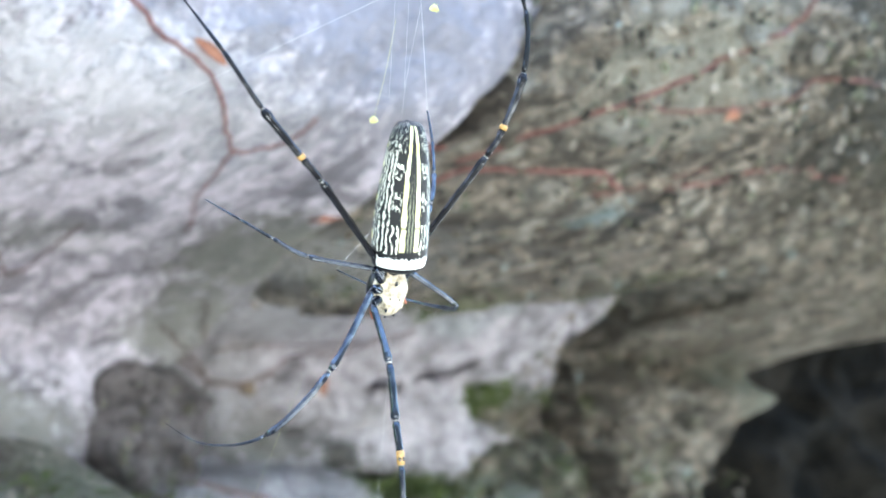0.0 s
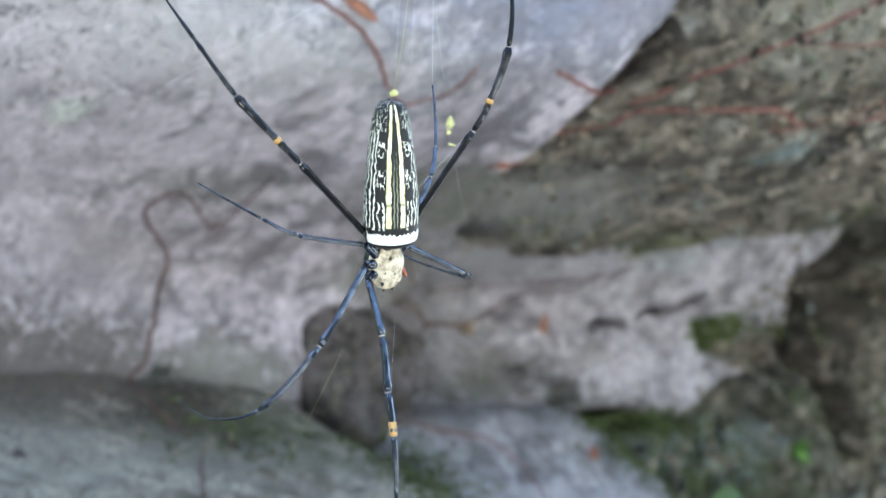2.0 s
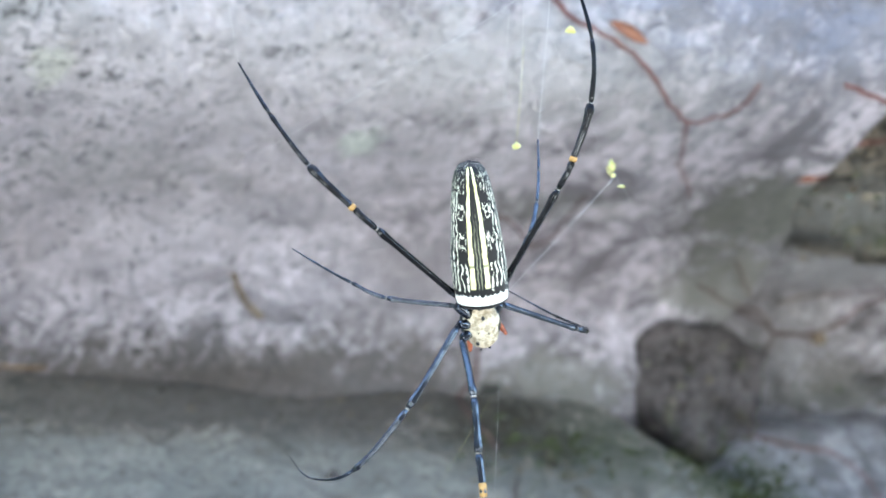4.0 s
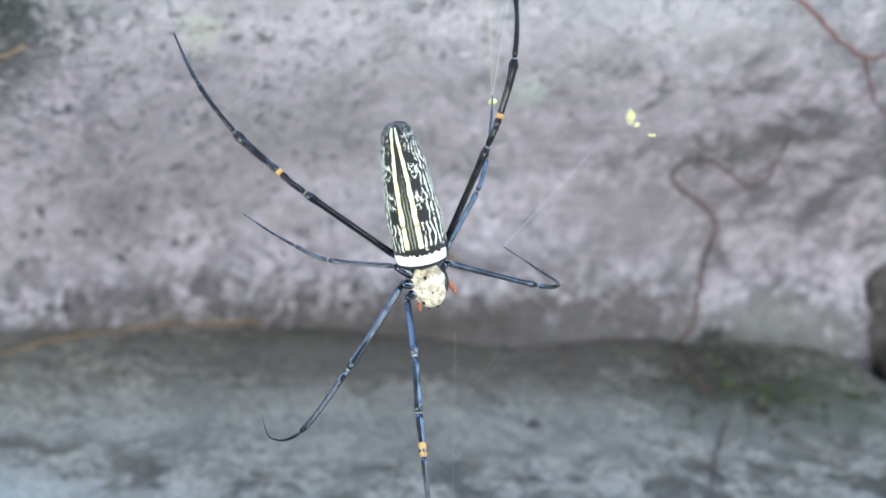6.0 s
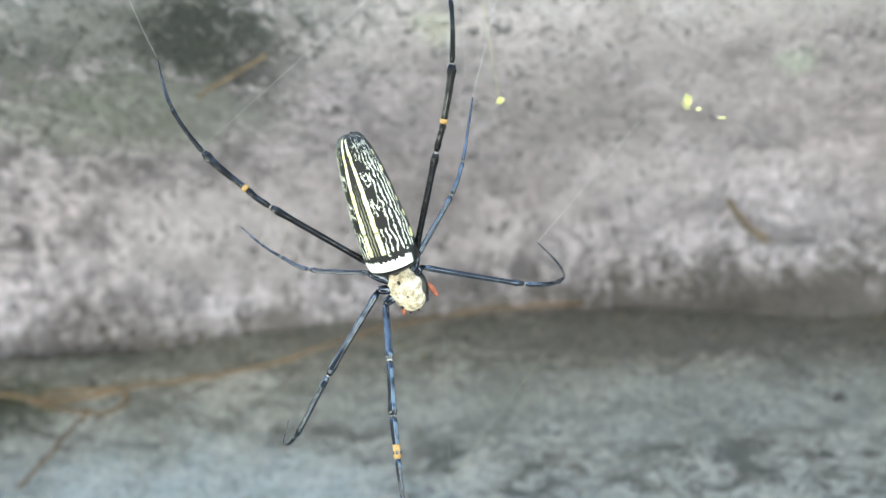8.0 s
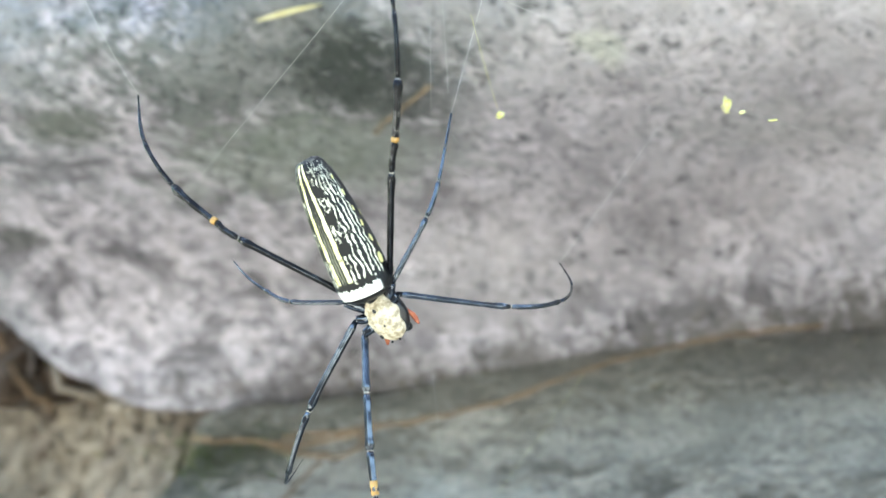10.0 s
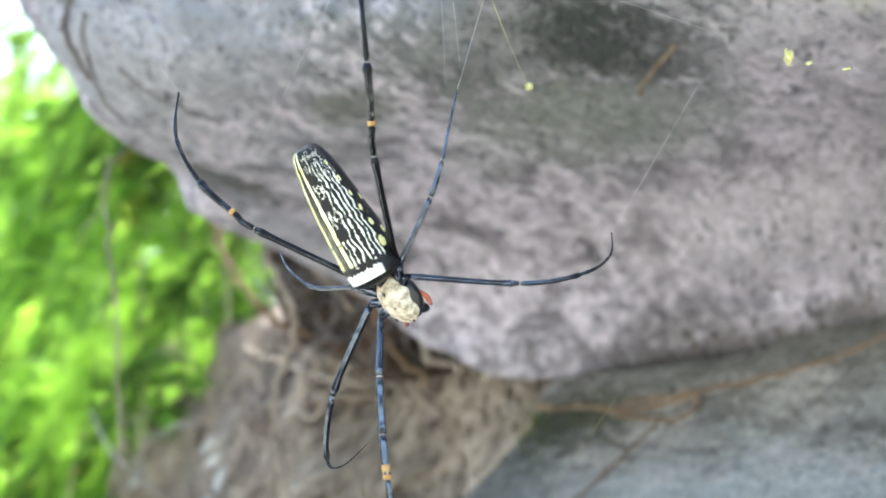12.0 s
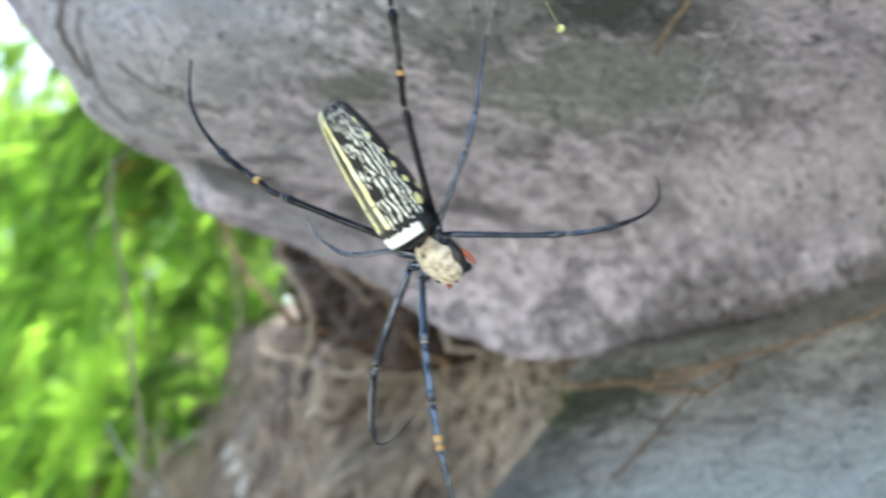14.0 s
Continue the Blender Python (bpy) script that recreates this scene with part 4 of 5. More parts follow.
rock_root([(0.425, 0.103), (0.436, 0.096), (0.452, 0.100), (0.475, 0.112)], 0.0008, 0.0006, M_ROOT_RED, RED, seed=12.5, even=False)
DULL = "thin dull-red root on the pale stone"
rock_root([(0.443, -0.002), (0.466, -0.002), (0.482, 0.003), (0.499, 0.011), (0.510, 0.020), (0.529, 0.023), (0.541, 0.033), (0.552, 0.038)], 0.0016, 0.0008, M_ROOT_BROWN, DULL, seed=9, even=False)
rock_root([(0.443, 0.016), (0.458, 0.020), (0.473, 0.022), (0.503, 0.025), (0.525, 0.029)], 0.0010, 0.0006, M_ROOT_BROWN, DULL, seed=9.5, even=False)
rock_root([(0.358, 0.023), (0.372, 0.018), (0.384, 0.014), (0.433, 0.011), (0.443, -0.002)], 0.0012, 0.0010, M_ROOT_BROWN, DULL, seed=9.6, even=False)
rock_root([(0.365, 0.036), (0.390, 0.023), (0.425, 0.010), (0.443, -0.002), (0.440, -0.016), (0.428, -0.034), (0.421, -0.056)], 0.0011, 0.0009, M_ROOT_BROWN, DULL, seed=9.7, even=False)
rock_root([(0.405, -0.060), (0.425, -0.064), (0.443, -0.067), (0.455, -0.077), (0.456, -0.092), (0.462, -0.110)], 0.0010, 0.0007, M_ROOT_RED, RED, seed=10, even=False)
rock_root([(-0.152, 0.073), (-0.147, 0.075), (-0.132, 0.080), (-0.111, 0.088)], 0.0012, 0.0016, M_BROWN, "short brown twig stuck to the dark stain", wander=0.0003, seed=13, name="twig")
ORANGE = "long orange-brown root in the crevice"
rock_root([(0.010, -0.034), (-0.041, -0.036), (-0.079, -0.041), (-0.106, -0.046), (-0.144, -0.057), (-0.173, -0.062), (-0.213, -0.066), (-0.26, -0.068)], 0.0011, 0.0019, M_ROOT_ORANGE, ORANGE, seed=14)
rock_root([(-0.330, -0.066), (-0.283, -0.068), (-0.254, -0.071), (-0.232, -0.070), (-0.219, -0.068), (-0.213, -0.073), (-0.222, -0.077), (-0.243, -0.075), (-0.262, -0.072)], 0.0022, 0.0017, M_ROOT_ORANGE,
          "orange-brown root curled into a loop on the ledge", seed=15)
rock_root([(-0.245, -0.105), (-0.238, -0.093), (-0.234, -0.083), (-0.228, -0.076)], 0.0013, 0.0011, M_ROOT_ORANGE, "thin orange-brown rootlet on the ledge", seed=16)
rock_root([(-0.372, 0.19), (-0.379, 0.160), (-0.386, 0.146), (-0.389, 0.134), (-0.391, 0.118)], 0.0020, 0.0013, M_CRACK, "dark root in a crack of the boulder", seed=17, even=False)
rock_root([(-0.374, 0.146), (-0.384, 0.126), (-0.392, 0.108), (-0.396, 0.096)], 0.0010, 0.0006, M_CRACK, "thin dark rootlet beside the crack", seed=17.5, even=False)
# raised dark strand drawn in place of a crack's dark line
rock_root([(-0.370, 0.120), (-0.366, 0.114), (-0.360, 0.103), (-0.352, 0.095), (-0.351, 0.090)], 0.0010, 0.0005, M_CRACK, "thin dark strand standing in for a crack in the boulder", seed=18, even=False)


def dead_leaf(x, z, along, length, width, mat, label, curl=0.25, even=True):
    """A small dry leaf with a midrib, tapered at both ends and curled."""
    a = Vector((along[0], 0, along[1])).normalized()
    s = Vector((a.z, 0, -a.x))
    c = drape(x, z, width * 0.3, even)
    verts, faces = [], []
    rows = 9
    for side in (0, 1):
        for i in range(rows):
            t = i / (rows - 1)
            w = width * 0.5 * (math.sin(math.pi * min(1, t * 0.93 + 0.05)) ** 0.8)
            for k in (-1, 0, 1):
                p = c + a * ((t - 0.5) * length) + s * (w * k) + Vector((0, 0.0004 * side - curl * w * abs(k) - 0.06 * length * math.sin(math.pi * t), 0))
                verts.append(tuple(p))
    n3 = rows * 3
    for side in (0, 1):
        for i in range(rows - 1):
            for k in (0, 1):
                q = side * n3 + i * 3 + k
                f = (q, q + 1, q + 4, q + 3)
                faces.append(f if side else tuple(reversed(f)))
    for i in range(rows - 1):
        for k in (0, 2):
            q = i * 3 + k
            faces.append((q, q + 3, q + 3 + n3, q + n3))
    return tagged(obj("dead_leaf", (verts, [], faces), mat), label, "leaf")


dead_leaf(0.200, 0.1225, (1, -0.45), 0.019, 0.0055, M_DEAD_LEAF, "rusty dead leaf hanging on the red root")
dead_leaf(0.522, 0.001, (0.25, 1), 0.016, 0.005, M_DEAD_LEAF, "small rusty leaf on the pale stone", even=False)
dead_leaf(0.509, -0.073, (0.5, -1), 0.011, 0.006, M_DEAD_LEAF, "rusty bud scale on the grey stone", even=False)
dead_leaf(0.330, 0.0725, (1, 0.3), 0.014, 0.0036, M_DEAD_LEAF, "rusty leaf beside the red root", even=False)
dead_leaf(0.448, 0.132, (1, 0.5), 0.013, 0.005, M_DEAD_LEAF, "rusty leaf on the mossy rock", even=False)
M_STRAW = plain_material("pale_yellow_straw", (0.38, 0.33, 0.15), (0.50, 0.45, 0.26), 200, 0.6, 0.3)
dead_leaf(-0.148, 0.118, (1, 0.12), 0.028, 0.0022, M_STRAW, "yellow blade of dry grass on the boulder")


def pebble(x, z, size, mat, label, name="pebble", seed=0.0, even=True):
    bm = bmesh.new()
    bmesh.ops.create_icosphere(bm, subdivisions=3, radius=1)
    c = drape(x, z, size * 0.2, even)
    for v in bm.verts:
        k = 1 + 0.35 * noise.noise(v.co * 1.6 + Vector((seed, 0, 0)))
        v.co = c + Vector((v.co.x * 1.15, v.co.y * 0.7, v.co.z)) * size * k
    ob = obj(name, bm, mat)
    keep_layout(ob, [tuple(v.co) for v in ob.data.vertices])
    return tagged(ob, label, "pebble")


pebble(0.133, -0.079, 0.0032, M_DARK_STONE, "small dark pebble lying on the ledge", seed=1)
pebble(0.474, -0.004, 0.0042, M_BROWN, "small tan clod on the pale stone", seed=2, even=False)
rock_root([(0.092, 0.018), (0.097, 0.010), (0.103, 0.003), (0.112, -0.004)], 0.0016, 0.0022, M_BROWN, "short brown crust of dried root on the boulder", seed=19)

# ---- broken fragments that cover the mossy rocks ----
def fragment_material():
    n = Nodes("rock_fragment")
    co = n.coords()
    r = n.node("ObjectInfo").outputs["Random"]
    tone = n.mix(n.ramp(r, 0.45, 0.55), n.mix(n.ramp(r, 0.0, 0.45), (0.05, 0.045, 0.038), (0.30, 0.24, 0.17)), n.mix(n.ramp(r, 0.55, 1.0), (0.17, 0.155, 0.115), (0.42, 0.38, 0.32)))
    f = n.noise(co, 260, 4, 0.7)
    n.bump(f, 0.8, 0.002)
    return n.done(n.mix(n.ramp(f, 0.40, 0.62), tone, (0.13, 0.12, 0.095)), 0.9, 0.15)


M_FRAGMENT = fragment_material()


def chip_material():
    n = Nodes("rock_chip")
    r = n.node("NewGeometry").outputs["Random Per Island"]
    tone = n.node("ValToRGB")
    n.plug(tone.inputs[0], r)
    ramp = tone.color_ramp
    ramp.interpolation = "CONSTANT"
    ramp.elements[0].position, ramp.elements[0].color = 0.0, (0.018, 0.018, 0.015, 1)
    ramp.elements[1].position, ramp.elements[1].color = 0.22, (0.09, 0.075, 0.055, 1)
    for place, c in ((0.45, (0.17, 0.14, 0.105)), (0.64, (0.11, 0.115, 0.075)), (0.78, (0.26, 0.225, 0.175)), (0.92, (0.34, 0.305, 0.255)), (0.98, (0.22, 0.26, 0.25))):
        e = ramp.elements.new(place)
        e.color = (*c, 1)
    f = n.noise(n.coords(), 500, 3, 0.7)
    n.bump(f, 0.6, 0.001)
    return n.done(n.mix(n.math("MULTIPLY", n.ramp(f, 0.45, 0.65), 0.5), tone.outputs[0], (0.10, 0.09, 0.07)), 0.9, 0.15)


M_CHIP = chip_material()
FRAGMENTS = []
for k in range(8):
    bm = bmesh.new()
    bmesh.ops.create_icosphere(bm, subdivisions=2, radius=1)
    for v in bm.verts:
        v.co *= 0.75 + 0.5 * noise.noise(v.co * 1.3 + Vector((k * 7.1, 0, 0)))
        v.co = Vector((v.co.x, v.co.y * 0.75, v.co.z * 0.8))
    me = bpy.data.meshes.new("fragment")
    bm.to_mesh(me)
    bm.free()
    me.materials.append(M_FRAGMENT)
    FRAGMENTS.append(me)


def fragments(host, count, seed, spot, size):
    """Stone chips bedded in the face of a rock."""
    rng = random.Random(seed)
    for _ in range(count):
        x, z = spot(rng)
        p = drape(x, z, 0.0, host is rock_b)
        r = size * rng.uniform(0.45, 1.0) ** 1.5
        ob = new("fragment", FRAGMENTS[rng.randrange(8)])
        ob.parent = host
        ob.matrix_local = Matrix.Translation(p + Vector((0, r * 0.05, 0))) @ Matrix.Rotation(rng.uniform(0, 6.28), 4, "Y") @ Matrix.Diagonal((r * rng.uniform(0.8, 1.6), r, r, 1))


def mossy_spot(rng):
    """A spot on the front of the mossy rock."""
    while True:
        x, z = rng.uniform(0.345, 0.82), rng.uniform(-0.03, 0.19)
        low = 0.066 - 0.30 * (x - 0.345) if x < 0.44 else 0.040 + 0.15 * (x - 0.44) if x < 0.67 else -0.04
        if low < z < low + 0.135 + 0.1 * (x > 0.6):
            return x, z


def lower_spot(rng):
    x = rng.uniform(0.56, 0.90)
    return x, rng.uniform(-0.12, -0.055 if x < 0.64 else -0.03)


def chips(count, seed, spot, size):
    """Small angular chips and grains crusting a rock, too many to count."""
    rng = random.Random(seed)
    forms = []
    for k in range(6):
        bm = bmesh.new()
        bmesh.ops.create_icosphere(bm, subdivisions=1, radius=1)
        forms.append(([v.co * (0.7 + 0.6 * rng.random()) for v in bm.verts], [tuple(v.index for v in f.verts) for f in bm.faces]))
        bm.free()
    verts, faces = [], []
    for _ in range(count):
        x, z = spot(rng)
        c = drape(x, z, 0.0, False)
        r = size * rng.uniform(0.35, 1.0) ** 1.6
        m = Euler((rng.uniform(0, 6.3), rng.uniform(0, 6.3), rng.uniform(0, 6.3))).to_matrix()
        sx, sy, sz = r * rng.uniform(0.8, 1.8), r, r * rng.uniform(0.5, 1.0)
        co, fc = forms[rng.randrange(6)]
        k = len(verts)
        for v in co:
            q = m @ Vector((v.x * sx, v.y * sy, v.z * sz))
            verts.append((c.x + q.x, c.y + q.y * 0.7, c.z + q.z))
        faces += [tuple(i + k for i in f) for f in fc]
    return verts, [], faces


fragments(rock_d, 170, 71, mossy_spot, 0.0058)
fragments(rock_g, 110, 73, lower_spot, 0.006)
fragments(rock_b, 110, 74, lambda rng: (rng.uniform(-0.30, 0.31), rng.gauss(-0.050, 0.006)), 0.0032)
fragments(rock_b, 30, 76, lambda rng: (rng.gauss(0.237, 0.018), rng.gauss(-0.076, 0.004)), 0.0045)
fragments(rock_c, 24, 75, lambda rng: (rng.uniform(0.335, 0.43), rng.uniform(-0.065, -0.005)), 0.005)
tagged(obj("rock_chips", chips(2900, 81, mossy_spot, 0.0030), M_CHIP, smooth=False), "crust of pale, tan and dark stone chips on the mossy rock", "rock", kind="stuff")
tagged(obj("rock_chips", chips(500, 82, lower_spot, 0.0045), M_CHIP, smooth=False), "crust of stone chips on the low rock", "rock", kind="stuff")

# ---- earth bank with bare roots ----
BANK, RECESS = (BVHTree.FromPolygons([v.co for v in r.data.vertices], [p.vertices for p in r.data.polygons]) for r in (rock_h, rock_j))


def free_root(pts, r0, r1, mat, label, seed):
    line = spline(pts, 8)
    path = [p + Vector((noise.noise(Vector((i * 0.35, seed, 0))), noise.noise(Vector((i * 0.35, seed, 5))), noise.noise(Vector((i * 0.35, seed, 9))))) * 0.003 for i, p in enumerate(line)]
    radii = [(r0 + (r1 - r0) * i / (len(path) - 1)) * (1 + 0.3 * noise.noise(Vector((i * 0.7, seed, 2)))) for i in range(len(path))]
    return tagged(obj("root", tube(path, radii, 9), mat), label, "root", group="roots hanging before the bank")


free_root([(-0.500, 0.69, 0.065), (-0.521, 0.66, 0.041), (-0.513, 0.65, 0.024), (-0.498, 0.64, 0.005), (-0.497, 0.64, -0.011), (-0.507, 0.64, -0.028), (-0.518, 0.64, -0.048), (-0.522, 0.64, -0.072),
           (-0.519, 0.64, -0.102), (-0.52, 0.65, -0.16)], 0.0022, 0.0019, M_ROOT_TAN, "bent tan root hanging from the boulder", 1)
free_root([(-0.560, 0.66, 0.11), (-0.585, 0.69, 0.072), (-0.590, 0.70, 0.049), (-0.580, 0.70, 0.025), (-0.571, 0.71, 0.004), (-0.576, 0.74, -0.010), (-0.56, 0.78, -0.025)], 0.0018, 0.0020, M_ROOT_ORANGE,
          "orange-brown root hanging down to the bank", 2)
free_root([(-0.705, 0.86, -0.020), (-0.682, 0.84, -0.025), (-0.614, 0.79, -0.036), (-0.541, 0.74, -0.048), (-0.50, 0.75, -0.055)], 0.0015, 0.0013, M_ROOT_TAN, "pale root lying across the bank", 3)
free_root([(-0.475, 0.50, 0.105), (-0.453, 0.46, 0.095), (-0.438, 0.42, 0.078), (-0.432, 0.41, 0.053), (-0.424, 0.40, 0.031), (-0.426, 0.40, 0.004), (-0.430, 0.40, -0.023), (-0.432, 0.40, -0.055)], 0.0008, 0.0005,
          M_ROOT_TAN, "thin grey-tan rootlet hanging free from the boulder", 4)
free_root([(-0.441, 0.43, 0.088), (-0.436, 0.42, 0.070), (-0.441, 0.41, 0.058), (-0.452, 0.41, 0.048)], 0.0005, 0.0003, M_ROOT_TAN, "forked side of a thin hanging rootlet", 4.5)
free_root([(-0.545, 0.73, 0.03), (-0.538, 0.75, 0.007), (-0.529, 0.76, -0.015), (-0.513, 0.76, -0.036), (-0.500, 0.76, -0.056), (-0.48, 0.76, -0.08)], 0.0028, 0.0020, M_ROOT_TAN, "brown-tan root slanting under the boulder", 5)
free_root([(-0.525, 0.73, 0.02), (-0.511, 0.74, -0.001), (-0.502, 0.74, -0.022), (-0.494, 0.74, -0.037), (-0.480, 0.75, -0.055)], 0.0022, 0.0017, M_ROOT_ORANGE, "brown root slanting under the boulder", 6)
free_root([(-0.47, 0.74, 0.00), (-0.460, 0.72, -0.025), (-0.452, 0.71, -0.040), (-0.435, 0.72, -0.048)], 0.0024, 0.0018, M_ROOT_TAN, "short pale root stub under the boulder", 7)
free_root([(-1.02, 1.12, -0.15), (-0.96, 1.02, -0.115), (-0.90, 0.97, -0.09), (-0.85, 0.94, -0.078), (-0.80, 0.92, -0.072)], 0.0010, 0.0007, M_ROOT_PALE, "bleached pale twig lying on the bank", 8)
free_root([(-1.00, 1.02, -0.06), (-0.97, 1.0, -0.09), (-0.94, 1.0, -0.12), (-0.92, 1.02, -0.15), (-0.90, 1.02, -0.18)], 0.0014, 0.0011, M_ROOT_PALE, "thin bleached twig lying on the bank", 9)


def tangle(count, seed, box, r, ground, slant=(0.9, 0.75)):
    """Many short bent rootlets and dry stalks lying over one another on the bank."""
    rng = random.Random(seed)
    pile = []
    for _ in range(count):
        x, z = rng.uniform(*box[0]), rng.uniform(*box[1])
        a = rng.gauss(*slant)
        l = rng.uniform(0.03, 0.10)
        pts = []
        for k in range(5):
            t = (k - 2) / 4
            px = x + math.cos(a) * l * t + rng.gauss(0, 0.004)
            pz = z + math.sin(a) * l * t + rng.gauss(0, 0.004)
            hit = ground.ray_cast(Vector((px, -0.2, pz)), Vector((0, 1, 0)), 3.0)
            if hit[0] is not None:
                pts.append((px, hit[0].y - rng.uniform(0.001, 0.02), pz))
        q = rng.uniform(*r)
        if len(pts) < 4:
            continue
        pile.append(tube(spline(pts, 3), [q, q * 0.9, q * 0.6], 6))
    return joined(pile)


t1 = obj("root_tangle", tangle(760, 5, ((-1.5, -0.27), (-0.26, 0.0)), (0.0005, 0.0016), BANK), M_STALK)
tagged(t1, "tangle of pale dry rootlets and stalks on the bank", "roots", kind="stuff")
t5 = obj("root_tangle", tangle(640, 12, ((-0.66, -0.27), (-0.20, -0.030)), (0.0007, 0.0018), BANK, (0.95, 0.3)), M_STALK)
tagged(t5, "pale dry stalks leaning on the bank beside the lower boulder", "stalks", kind="stuff")
t2 = obj("root_tangle", tangle(600, 6, ((-1.5, -0.27), (-0.28, 0.02)), (0.0005, 0.0014), BANK), M_ROOT_DARK)
tagged(t2, "tangle of grey-brown rootlets on the bank", "roots", kind="stuff")
t4 = obj("root_tangle", tangle(75, 9, ((-0.62, -0.45), (-0.055, 0.06)), (0.0005, 0.0013), RECESS), M_CRACK)
tagged(t4, "tangle of brown rootlets in the hollow under the boulder", "roots", kind="stuff")
t3 = obj("root_tangle", tangle(90, 8, ((0.85, 1.3), (-0.15, 0.08)), (0.001, 0.003), BANK), M_ROOT_DARK)
tagged(t3, "dark rootlets in a hollow beside the mossy rock", "roots", kind="stuff")


# ---- moss ----
def moss_patch(centre, spread, count, seed, even):
    """Short moss blades standing on the stones."""
    rng = random.Random(seed)
    verts, faces = [], []
    for _ in range(count):
        x, z = rng.gauss(centre[0], spread[0]), rng.gauss(centre[1], spread[1])
        c = drape(x, z, -0.0005, even)
        tip = c + Vector((rng.gauss(0, 0.0025), -rng.uniform(0.002, 0.006), rng.uniform(0.001, 0.005)))
        s = Vector((rng.uniform(-1, 1), 0, rng.uniform(-1, 1))).normalized() * rng.uniform(0.0005, 0.0012)
        u = Vector((s.z, 0.3 * s.length, -s.x)) * 0.6
        k = len(verts)
        verts += [tuple(c - s), tuple(c + s), tuple(c + u), tuple(tip)]
        faces += [(k, k + 1, k + 3), (k + 1, k + 2, k + 3), (k + 2, k, k + 3)]
    return verts, [], faces


M_MOSS = plain_material("green_moss", (0.045, 0.06, 0.02), (0.11, 0.135, 0.05), 60, 0.9, 0.1)
for k, (c, s, n_) in enumerate((((0.655, 0.004), (0.012, 0.005), 1500), ((0.69, 0.006), (0.02, 0.004), 700), ((0.60, -0.058), (0.03, 0.006), 1300), ((0.65, -0.085), (0.04, 0.015), 1600),
                                ((0.52, 0.050), (0.025, 0.005), 700), ((0.645, 0.075), (0.025, 0.005), 900), ((0.42, 0.050), (0.015, 0.006), 400), ((0.385, -0.085), (0.02, 0.008), 500), ((0.27, -0.070), (0.03, 0.006), 180),
                                ((-0.31, -0.076), (0.03, 0.006), 260), ((0.36, -0.085), (0.02, 0.012), 600), ((0.55, -0.07), (0.02, 0.012), 700), ((0.76, -0.04), (0.04, 0.012), 500))):
    tagged(obj("moss", moss_patch(c, s, n_, 40 + k, c[0] < 0.33), M_MOSS, smooth=False), "low green moss growing on damp stone", "moss", kind="stuff")


# ---- shrubs on the slope beyond the boulder ----
def leaf_material(name, a, b, glow):
    n = Nodes(name)
    geo = n.node("NewGeometry")
    col = n.mix(geo.outputs["Random Per Island"], a, b)
    n.done(col, 0.34, 0.55)
    tr = n.node("BsdfTranslucent")
    n.plug(tr.inputs["Color"], n.mix(geo.outputs["Random Per Island"], glow, tuple(0.7 * g for g in glow)))
    mixer = n.node("MixShader")
    mixer.inputs[0].default_value = 0.58
    n.tree.links.new(n.bsdf.outputs[0], mixer.inputs[1])
    n.tree.links.new(tr.outputs[0], mixer.inputs[2])
    n.tree.links.new(mixer.outputs[0], n.tree.nodes["Material Output"].inputs["Surface"])
    return n.mat


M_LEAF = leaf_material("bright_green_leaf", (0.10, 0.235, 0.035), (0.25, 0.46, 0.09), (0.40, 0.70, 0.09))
# deep green also carries the shade between fronds and near the boulder
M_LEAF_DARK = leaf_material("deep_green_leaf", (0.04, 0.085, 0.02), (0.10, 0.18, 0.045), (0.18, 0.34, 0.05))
M_LEAF_DRY = leaf_material("orange_dry_leaf", (0.40, 0.17, 0.03), (0.45, 0.25, 0.06), (0.5, 0.2, 0.03))
M_STEM = plain_material("grey_brown_stem", (0.20, 0.16, 0.11), (0.32, 0.27, 0.20), 40, 0.8, 0.2, 0.002)


def frond_leaves(rng, base, tip, droop, n_pairs, size):
    """Leaflets in pairs along a drooping stalk."""
    b, t = Vector(base), Vector(tip)
    mid = b.lerp(t, 0.55) + Vector((0, 0, droop))
    line = spline([b, mid, t], n_pairs // 2 + 1)
    verts, faces = [], []
    for i in range(1, len(line) - 1):
        d = (line[i + 1] - line[i - 1]).normalized()
        side = d.cross(Vector((0, 0, 1))).normalized()
        for k in (-1, 1):
            l = size * rng.uniform(0.9, 1.7) * (1 - 0.5 * abs(i / len(line) - 0.4))
            out = (side * k * 0.35 + d * 0.5 + Vector((-0.75, -0.4, rng.uniform(-0.55, -0.12)))).normalized()
            w = out.cross(Vector((rng.uniform(-.3, .3), rng.uniform(-.3, .3), 1))).normalized() * l * 0.055
            p = line[i]
            q = len(verts)
            sag = Vector((0, 0, -0.12 * l))
            verts += [tuple(p), tuple(p + out * l * 0.45 + w), tuple(p + out * l + sag), tuple(p + out * l * 0.45 - w), tuple(p + out * l * 0.5 + Vector((0, 0, -0.04 * l)))]
            faces += [(q, q + 1, q + 4), (q + 1, q + 2, q + 4), (q + 2, q + 3, q + 4), (q + 3, q, q + 4)]
    return (verts, [], faces), line


